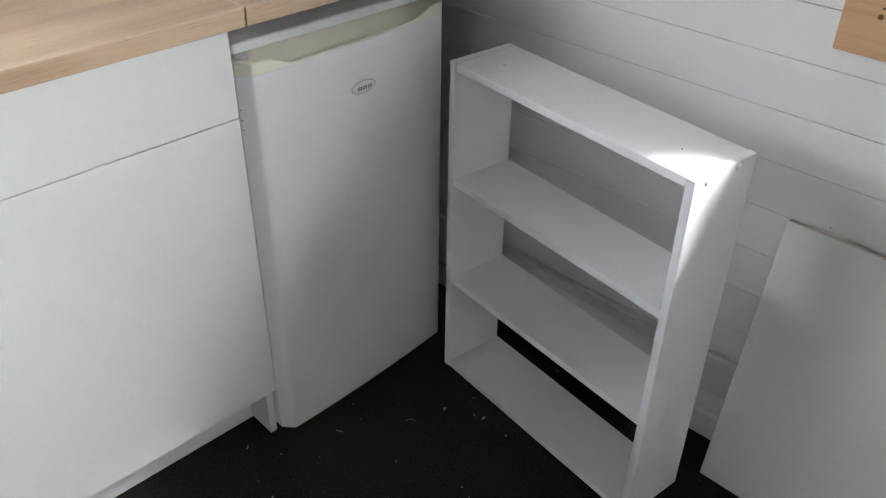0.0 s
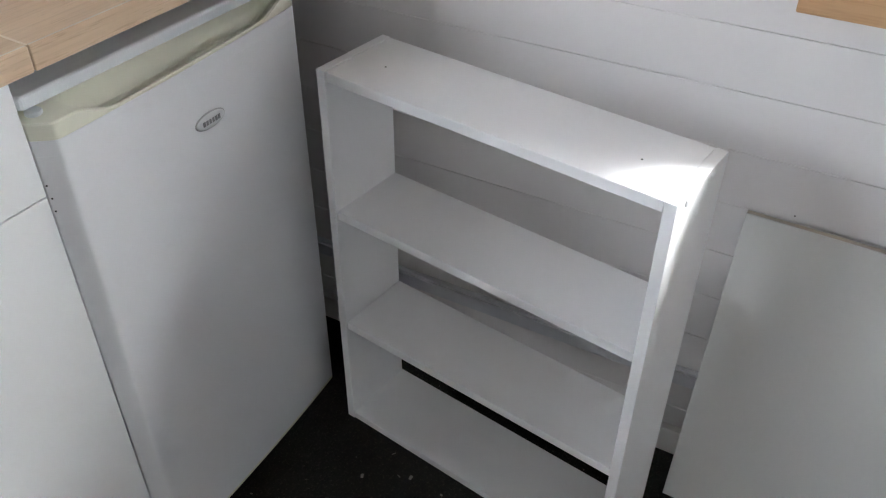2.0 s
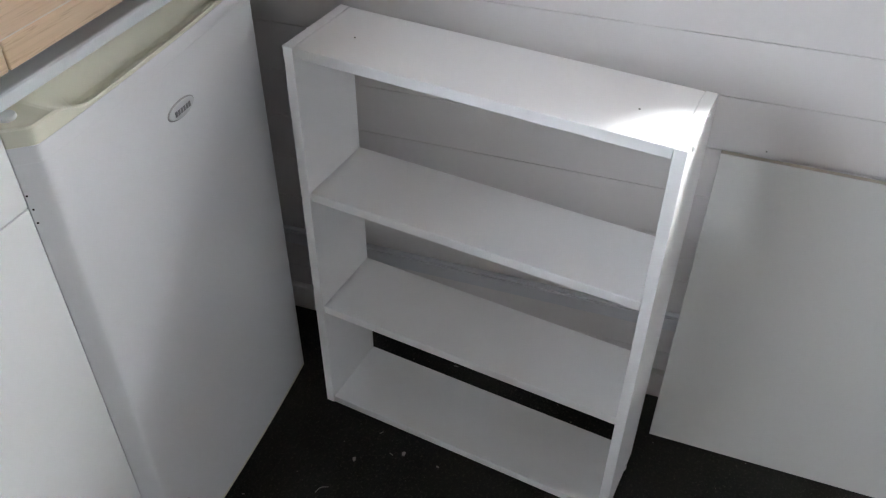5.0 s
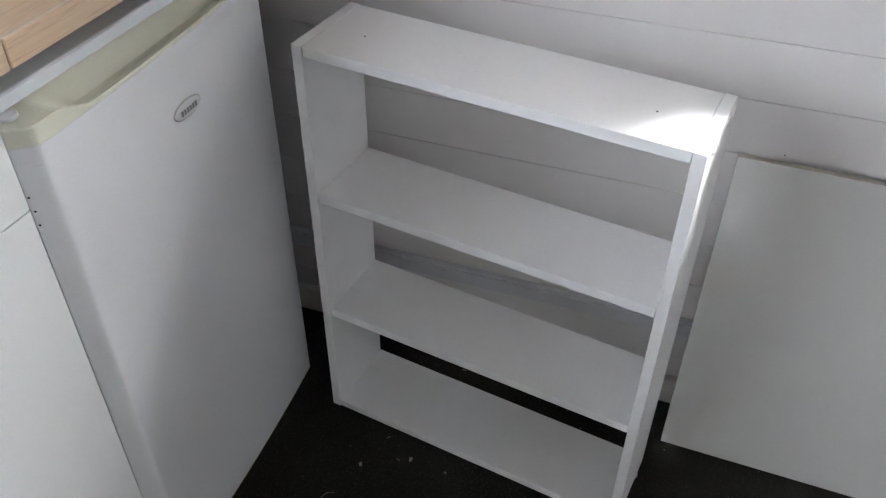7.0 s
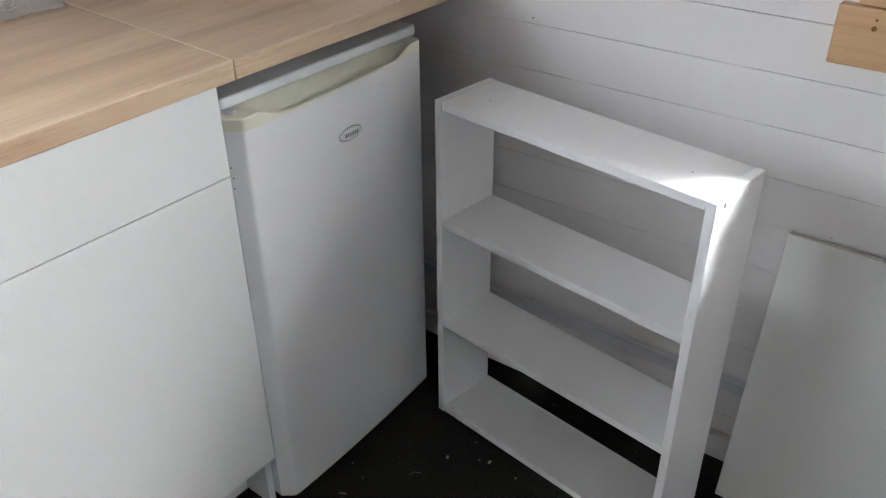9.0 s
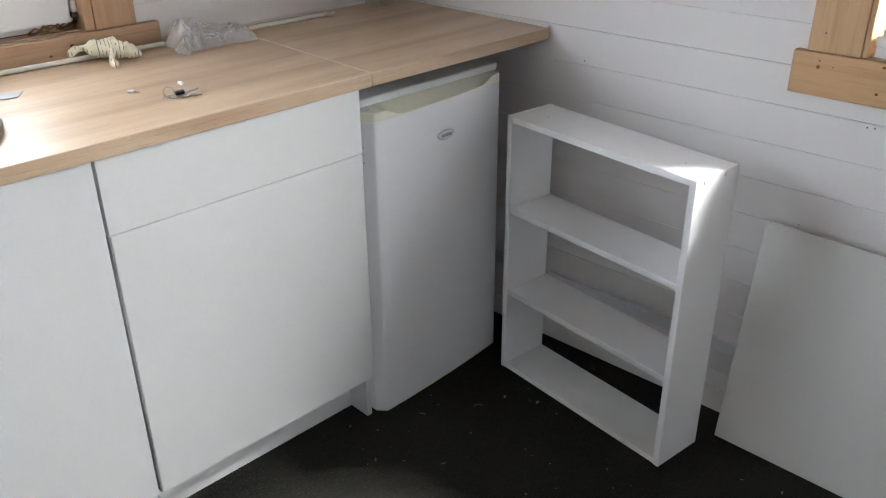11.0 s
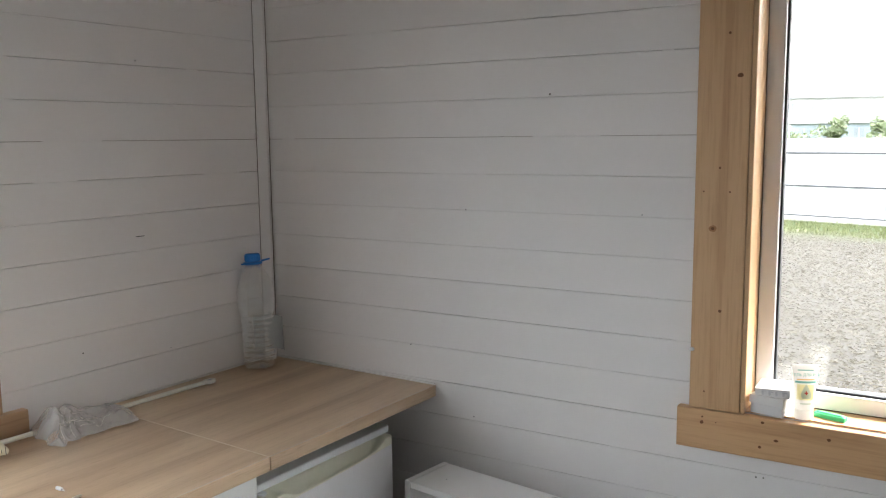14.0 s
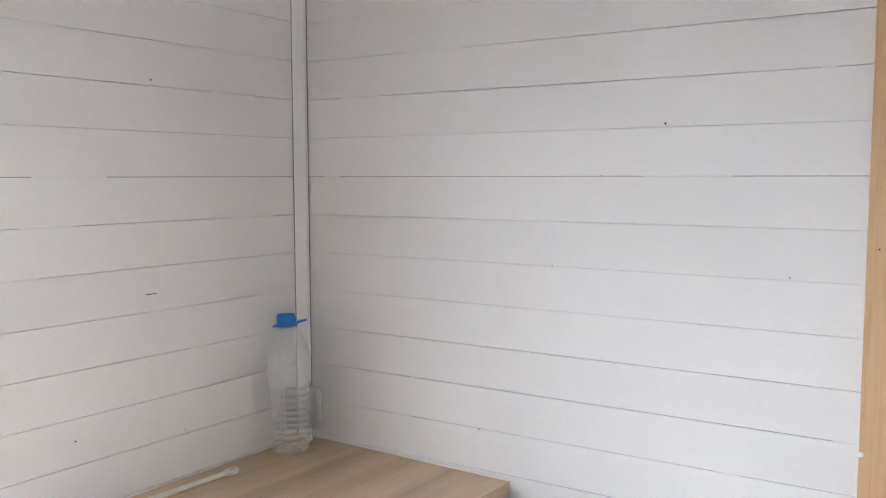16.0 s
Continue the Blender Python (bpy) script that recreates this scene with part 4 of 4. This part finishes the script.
# small white card box with its lid laid on top
carton = thing("card_box", EAST_M @ pose(1.370, 0.062, SILL_E, 0, 0, -12), "small white card box with its lid askew", "box")
bm = bmesh.new()
W, D, H, t = 0.072, 0.068, 0.040, 0.0022
box(bm, (t, -D + t, 0), (W - t, -t, 0.021))
box(bm, (0, -D, 0.0215), (W, 0, H))
soften(bm, 0.0008, 1)
part("tray", bm, PAPER_WHITE, carton)
lid_m = pose(0.001, -0.004, 0.0415, 5, -3, 9)
lid = part("lid", block((0, -0.062, 0), (0.070, 0, 0.019), 0.0015), PAPER_WHITE, carton, m=lid_m)
bm = bmesh.new()
for i in range(4):
    box(bm, (0.014 + 0.014 * i, -0.0629, 0.005), (0.018 + 0.014 * i, -0.0620, 0.0145))
    if i % 2:
        box(bm, (0.018 + 0.014 * i, -0.0629, 0.0115), (0.024 + 0.014 * i, -0.0620, 0.0140))
part("embossing", bm, PAPER_GREY, lid)

# tube of hand gel standing on its cap
gel = thing("gel_tube", EAST_M @ pose(1.462, 0.010, SILL_E, 0, 0, 24) @ Matrix.Diagonal((1.06, 1.06, 1.06, 1)), "white tube of hand gel standing on its cap", "tube")
bm = bmesh.new()
lathe(bm, [(0.0, 0.0), (0.0165, 0.0), (0.0175, 0.001), (0.0175, 0.019), (0.0165, 0.020), (0.0, 0.020)], 28)
part("cap", bm, TUBE_WHITE, gel, smooth=True)
bm = bmesh.new()
rows = []
for i in range(13):
    k = i / 12
    a_, b_ = 0.0172 + 0.0082 * k, 0.0172 * (1 - k) ** 0.8 + 0.0006
    rows.append([bm.verts.new((a_ * math.cos(q), b_ * math.sin(q), 0.0203 + 0.088 * k)) for q in (2 * math.pi * j / 32 for j in range(32))])
for p, q in zip(rows, rows[1:]):
    for i in range(32):
        bm.faces.new((p[i], p[(i + 1) % 32], q[(i + 1) % 32], q[i]))
bm.faces.new(rows[-1])
gel_body = part("tube_body", bm, TUBE_WHITE, gel, smooth=True)


def print_on_tube(name, z0, z1, w, material, out=0.0006, shape=None):
    """A thin printed patch that follows the front of the tube."""
    bm = bmesh.new()
    rows = []
    for i in range(9):
        k = i / 8
        zz = z0 + (z1 - z0) * k
        h = max(0.0, min(1.0, (zz - 0.0203) / 0.088))
        a_, b_ = 0.0172 + 0.0082 * h + out, 0.0172 * (1 - h) ** 0.8 + 0.0006 + out
        ww = w * (shape(k) if shape else 1.0)
        rows.append([])
        for j in range(9):
            x = max(-0.98 * a_, min(0.98 * a_, ww * (j / 4 - 1)))
            rows[-1].append(bm.verts.new((x, -b_ * math.sqrt(max(0.0, 1 - (x / a_) ** 2)), zz)))
    for p, q in zip(rows, rows[1:]):
        for i in range(8):
            bm.faces.new((p[i], p[i + 1], q[i + 1], q[i]))
    part(name, bm, material, gel_body)


print_on_tube("yellow_field", 0.040, 0.070, 0.0165, YELLOW)
print_on_tube("drop", 0.043, 0.071, 0.0095, DROP, 0.0011, lambda k: max(0.02, math.sin(math.pi * (0.12 + 0.88 * k) ** 0.62)))
print_on_tube("teal_band", 0.0725, 0.0765, 0.0195, TEAL)
print_on_tube("orange_line", 0.0785, 0.0805, 0.0165, ORANGE)
print_on_tube("small_print", 0.0965, 0.0985, 0.0150, TEAL)
print_on_tube("lower_print", 0.0315, 0.0345, 0.0110, DROP)
print_on_tube("cross", 0.0505, 0.0575, 0.0011, RED, 0.0016)
print_on_tube("cross", 0.0530, 0.0550, 0.0034, RED, 0.0016)
lettering("lettering", "ГЕЛЬ ДЛЯ РУК", 0.0074, TEAL, gel_body, pose(0, -0.0066, 0.0885, 84, 0, 0))

bar = thing("green_clip", EAST_M @ pose(1.512, 0.030, SILL_E, 0, 0, -16), "flat green plastic clip lying on the sill", "clip")
part("clip_body", block((-0.032, -0.009, 0), (0.032, 0.009, 0.010), 0.002, 2), GREEN, bar)
part("ridge", block((-0.028, -0.005, 0.0101), (0.026, 0.005, 0.0122), 0.001, 1), GREEN, bar)

# small white plug pushed into the casing's knot hole
pin_bm = bmesh.new()
rod(pin_bm, (0, 0.004, 0), (0, -0.005, 0), 0.004, seg=12)
ball(pin_bm, (-0.002, -0.005, 0), (0.006, 0.0038, 0.0045), seg=10)
tagged(part("casing_plug", pin_bm, PVC, m=EAST_M @ pose(1.237, -0.0165, 1.093), smooth=True), "small white plug in the edge of the pine casing", "plug")


# ---- marks on the boards: nail holes, knots, chips ----
def nail_hole(m, s, z, r, name="nail_hole"):
    bm = bmesh.new()
    rod(bm, (s, -0.0006, z), (s, 0.002, z), r * 0.72, seg=8)
    tagged(part(name, bm, HOLE, m=m), "small dark nail hole in the white boards", "nail hole", "nail holes in the boards")


for s, z, r in ((0.887, 1.652, 0.003), (0.489, 1.010, 0.0022), (0.762, 1.556, 0.0015), (0.66, 1.375, 0.0016), (1.112, 1.379, 0.0018),
                (1.375, 0.822, 0.0025), (1.390, 0.823, 0.0022), (1.279, 0.571, 0.0016), (0.68, 0.842, 0.0022)):
    nail_hole(EAST_M, s, z, r)
for s, z, r in ((-0.650, 1.060, 0.0024), (-0.46, 1.748, 0.0022), (-0.40, 1.02, 0.0013)):
    nail_hole(NORTH_M, s, z, r)
tagged(part("crack", block((-0.487, -0.0006, 1.3185), (-0.462, 0.001, 1.3200), 0), BLACK, m=NORTH_M @ pose(0, 0, 0)), "short dark crack in the white boards", "crack")

# ---- crumbs and splinters on the floor ----
rng = random.Random(7)
verts, faces = [], []
for i in range(130):
    x, y = rng.uniform(-1.25, -0.05), rng.uniform(-1.75, -0.58)
    r = rng.choice((0.0006, 0.0008, 0.001, 0.0012, 0.0016))
    a = rng.uniform(0, 6.28)
    ln = r * rng.choice((1, 1, 1.3, 2, 4))
    c, s = math.cos(a), math.sin(a)
    k = len(verts)
    for p, q, h in ((-ln, -r, 0.0002), (ln, -r, 0.0002), (ln * 0.8, r, 0.0002), (-ln, r * 0.7, 0.0002), (0, 0, r * 1.1)):
        verts.append((x + p * c - q * s, y + p * s + q * c, h))
    faces += [(k, k + 1, k + 4), (k + 1, k + 2, k + 4), (k + 2, k + 3, k + 4), (k + 3, k, k + 4), (k + 3, k + 2, k + 1, k)]
me = bpy.data.meshes.new("crumbs")
me.from_pydata(verts, [], faces)
me.materials.append(CRUMB)
tagged(new("crumbs", me), "pale crumbs and dust scattered on the black floor", "crumbs", kind="stuff")


def splinter(x, y, a, length, w):
    bm = bmesh.new()
    prism(bm, [(-length / 2, -w * 0.3), (length * 0.4, -w / 2), (length / 2, 0), (length * 0.3, w / 2), (-length / 2, w * 0.4)], 0.0003, 0.0022)
    tagged(part("splinter", bm, CRUMB, m=pose(x, y, 0, 0, 0, a)), "pale wood splinter on the black floor", "splinter", "splinters on the floor")


for x, y, a, length, w in ((-0.545, -0.630, -58, 0.014, 0.0025), (-0.711, -0.536, 40, 0.009, 0.003), (-0.295, -0.813, 10, 0.009, 0.006), (-0.512, -0.774, 65, 0.006, 0.002),
                           (-0.161, -1.432, 20, 0.009, 0.005), (-0.338, -0.735, 30, 0.008, 0.006), (-0.298, -0.880, 80, 0.005, 0.003)):
    splinter(x, y, a, length, w)
tube("hair_curl", [(0, 0, 0.001), (0.008, 0.004, 0.0015), (0.016, 0.003, 0.001), (0.024, -0.003, 0.0012)], 0.0005, CRUMB, m=pose(-0.425, -0.703, 0, 0, 0, -35))
tagged(bpy.data.objects["hair_curl"], "thin pale thread on the black floor", "thread")

# ---- outside: ground, fence, hedge, far houses ----
GZ = -0.45
bm = bmesh.new()
bmesh.ops.create_grid(bm, x_segments=8, y_segments=8, size=900, matrix=Matrix.Translation((0, 0, GZ)))
tagged(part("ground", bm, GROUND), "tilled soil with straw, and turf towards the fence", "ground", kind="structure")

verts, faces = [], []
for i in range(64000):
    x = 3.0 + 14.0 * rng.random() ** 1.2
    y = rng.uniform(-1.5, 4.5) + 0.05 * x
    ln, w, a = rng.uniform(0.006, 0.024), rng.uniform(0.0007, 0.0014), rng.uniform(0, 6.28)
    c, s = math.cos(a), math.sin(a)
    k = len(verts)
    h0, h1 = GZ + rng.uniform(0.003, 0.02), GZ + rng.uniform(0.003, 0.022)
    verts += [(x - ln * c + w * s, y - ln * s - w * c, h0), (x - ln * c - w * s, y - ln * s + w * c, h0 + 0.006),
              (x + ln * c - w * s, y + ln * s + w * c, h1 + 0.006), (x + ln * c + w * s, y + ln * s - w * c, h1)]
    faces.append((k, k + 1, k + 2, k + 3))
me = bpy.data.meshes.new("straw")
me.from_pydata(verts, [], faces)
me.materials.append(STRAW)
tagged(new("straw", me), "dry straw strewn over the tilled soil", "straw", kind="stuff")


def blades(name, count, place, height, material, label):
    verts, faces = [], []
    for i in range(count):
        x, y, z = place()
        h, w, a = height * rng.uniform(0.5, 1.3), rng.uniform(0.008, 0.02), rng.uniform(0, 6.28)
        dx, dy = rng.uniform(-0.5, 0.5) * h, rng.uniform(-0.5, 0.5) * h
        k = len(verts)
        verts += [(x - w * math.cos(a), y - w * math.sin(a), z), (x + w * math.cos(a), y + w * math.sin(a), z), (x + dx, y + dy, z + h)]
        faces.append((k, k + 1, k + 2))
    me = bpy.data.meshes.new(name)
    me.from_pydata(verts, [], faces)
    me.materials.append(material)
    return tagged(new(name, me), label, "grass", kind="stuff")


FENCE_M = pose(17.46, -4.36, GZ, 0, 0, 90 - 14)     # local x along the fence


def by_fence():
    p = FENCE_M @ Vector((rng.uniform(2, 12), rng.uniform(0.3, 2.6) ** 1.0, 0))
    return p.x, p.y, p.z


blades("grass", 4200, by_fence, 0.085, GRASS, "green grass strip along the foot of the fence")

fence = thing("fence", FENCE_M, "white sheet metal fence in wide horizontal bands", "fence")
for k in range(7):
    x = -4 + 3.0 * k
    for z0, z1 in ((0.14, 0.795), (0.825, 1.545), (1.575, 1.885)):
        part("panel", block((x + 0.01, -0.02, z0), (x + 2.99, 0.0, z1), 0.004, 1), FENCE_WHITE, fence)
    part("post", block((x - 0.03, -0.09, 0), (x + 0.03, -0.025, 1.90), 0.003, 1), FENCE_GREY, fence)
    for z in (0.81, 1.56, 0.125):
        part("rail", block((x, 0.001, z - 0.022), (x + 3.0, 0.03, z + 0.022), 0.003, 1), FENCE_GREY, fence)
tagged(part("kerb", block((-4, 0.0, 0.0), (17, 0.16, 0.11), 0.01, 1), CONCRETE, m=FENCE_M), "worn pale concrete kerb under the fence", "kerb", kind="structure")


def clump(name, centre, size, count, leaf, label, category, trunk=0.0):
    """A bush or tree: a tapered trunk with limbs and a crown of many small leaves."""
    g = thing(name, pose(*centre), label, category)
    verts, faces = [], []
    lobes = [(Vector((rng.uniform(-0.7, 0.7) * size[0], rng.uniform(-0.7, 0.7) * size[1], size[2] * rng.uniform(0.35, 0.85))), rng.uniform(0.35, 0.6)) for _ in range(7)]
    for i in range(count):
        c, r = rng.choice(lobes)
        d = Vector((rng.gauss(0, 1), rng.gauss(0, 1), rng.gauss(0, 1))).normalized() * rng.uniform(0.5, 1.0) * r
        p = c + Vector((d.x * size[0], d.y * size[1], d.z * size[2] * 0.8))
        p.z = max(0.05, p.z) + trunk
        u = Vector((rng.gauss(0, 1), rng.gauss(0, 1), rng.gauss(0, 1))).normalized() * leaf * rng.uniform(0.6, 1.4)
        w = u.orthogonal() * 0.6
        k = len(verts)
        verts += [p - u, p + w, p + u, p - w]
        faces.append((k, k + 1, k + 2, k + 3))
    me = bpy.data.meshes.new("crown")
    me.from_pydata(verts, [], faces)
    me.materials.append(LEAF)
    ob = new("crown", me)
    ob.parent = g
    bm = bmesh.new()
    rod(bm, (0, 0, 0), (0, 0, trunk + size[2] * 0.55), 0.04 * size[2], 0.012 * size[2], seg=8)
    for c, r in lobes[:5]:
        rod(bm, (0, 0, trunk + size[2] * 0.15), c + Vector((0, 0, trunk)), 0.018 * size[2], 0.005 * size[2], seg=6)
    part("trunk", bm, BARK, g)


for k in range(19):
    clump("bush", (30 + rng.uniform(-2, 3), 1.0 + 1.0 * k + rng.uniform(-0.5, 0.5), GZ), (1.7, 1.7, 1.80 + rng.uniform(-0.12, 0.12)), 3600, 0.065, "low green bush behind the fence", "bush")
clump("tree", (96, 15.0, GZ), (2.0, 2.0, 2.4), 600, 0.2, "small leafy tree before the far houses", "tree", 1.0)
clump("tree", (94, 9.0, GZ), (1.6, 1.6, 2.4), 600, 0.2, "small leafy tree before the far houses", "tree", 1.2)


def house(m, w, d, h, storeys, bays, wall, label, roof_over=0.4):
    g = thing("house", m, label, "house")
    part("wall", block((0, 0, 0), (w, d, h), 0.02, 1), wall, g)
    part("roof", block((-roof_over, -roof_over, h + 0.01), (w + roof_over, d + roof_over, h + 0.35), 0.02, 1), ROOF_GREY, g)
    for s in range(storeys):
        for b in range(bays):
            x = (b + 0.5) * w / bays
            z = (s + 0.42) * h / storeys
            win = part("window", block((x - 0.5, -0.06, z - 0.1), (x + 0.5, -0.01, z + h / storeys * 0.42), 0.01, 1), FAR_GLASS, g)
            part("frame", block((x - 0.04, -0.10, z - 0.1), (x + 0.04, -0.065, z + h / storeys * 0.42), 0, 1), PVC, win)
            part("sill", block((x - 0.75, -0.16, z - 0.2), (x + 0.75, -0.065, z - 0.11), 0, 1), PVC, win)


house(pose(112, 28, GZ, 0, 0, -81), 16, 9, 6.3, 2, 7, FACADE_PALE, "pale two-storey block with a flat roof")
house(pose(100, 19.5, GZ, 0, 0, -81), 22, 6, 3.0, 1, 8, FACADE_BLUE, "long low bluish building before the block")


# ---- boards of the two walls, one by one ----
def boards(wall, s0, s1, opening, seed):
    r = random.Random(seed)
    a, b, z0, z1 = opening
    k0 = -18
    while ZERO + k0 * PITCH < CEIL:
        lo, hi = max(0.0, ZERO + k0 * PITCH), min(CEIL, ZERO + (k0 + 1) * PITCH)
        k0 += 1
        if hi <= 0.01:
            continue
        g0, g1 = r.uniform(0.0002, 0.0006), r.uniform(0.0001, 0.0005)
        proud = r.uniform(0.0, 0.0008)
        spans = [(s0, s1)]
        if hi > z0 - 0.001 and lo < z1 + 0.001:
            if lo >= z0 and hi <= z1:
                spans = [(s0, a), (b, s1)]
            elif lo < z0:
                spans = [(s0, a, lo, hi), (b, s1, lo, hi), (a, b, lo, z0)]
            else:
                spans = [(s0, a, lo, hi), (b, s1, lo, hi), (a, b, z1, hi)]
        for sp in spans:
            q0, q1 = (sp[2], sp[3]) if len(sp) == 4 else (lo, hi)
            if q1 - q0 < 0.004:
                continue
            bm = bmesh.new()
            e = 0.0007
            outline = [(0.0138, q0 + g0), (0.0138, q1 - g1), (proud + e, q1 - g1), (proud, q1 - g1 - e * 0.8), (proud, q0 + g0 + e * 0.8), (proud + e, q0 + g0)]
            vs = [[bm.verts.new((s, d, z)) for d, z in outline] for s in (sp[0], sp[1])]
            n = len(outline)
            for i in range(n):
                bm.faces.new((vs[0][i], vs[0][(i + 1) % n], vs[1][(i + 1) % n], vs[1][i]))
            bm.faces.new(vs[0]), bm.faces.new(list(reversed(vs[1])))
            part("board", bm, BOARD_PAINT, wall)


def paint_in_joints(wall, s0, s1, opening, seed):
    """Paint that has closed the joints here and there, flush with the boards."""
    r = random.Random(seed)
    a, b, z0, z1 = opening
    bm = bmesh.new()
    z = ZERO - 16 * PITCH
    while z < CEIL - 0.02:
        s = s0 + r.uniform(0.0, 0.3)
        while s < s1 - 0.02:
            e = min(s1 - 0.001, s + r.choice((0.012, 0.03, 0.05, 0.09, 0.16)) * r.uniform(0.7, 1.4))
            if not (z0 - 0.01 < z < z1 + 0.01 and e > a - 0.02 and s < b + 0.02):
                box(bm, (s, 0.0011, z - 0.0009), (e, 0.006, z + 0.0009))
            s = e + r.uniform(0.25, 1.30)
        z += PITCH
    part("joint_paint", bm, BOARD_PAINT, wall)["kind"] = "stuff"


paint_in_joints(wall_north, -0.97, -0.08, OPEN_N, 11)
paint_in_joints(wall_east, 0.02, 3.00, OPEN_E, 12)
boards(wall_north, WEST, -0.050, OPEN_N, 3)
boards(wall_east, 0.0, 3.10, OPEN_E, 5)
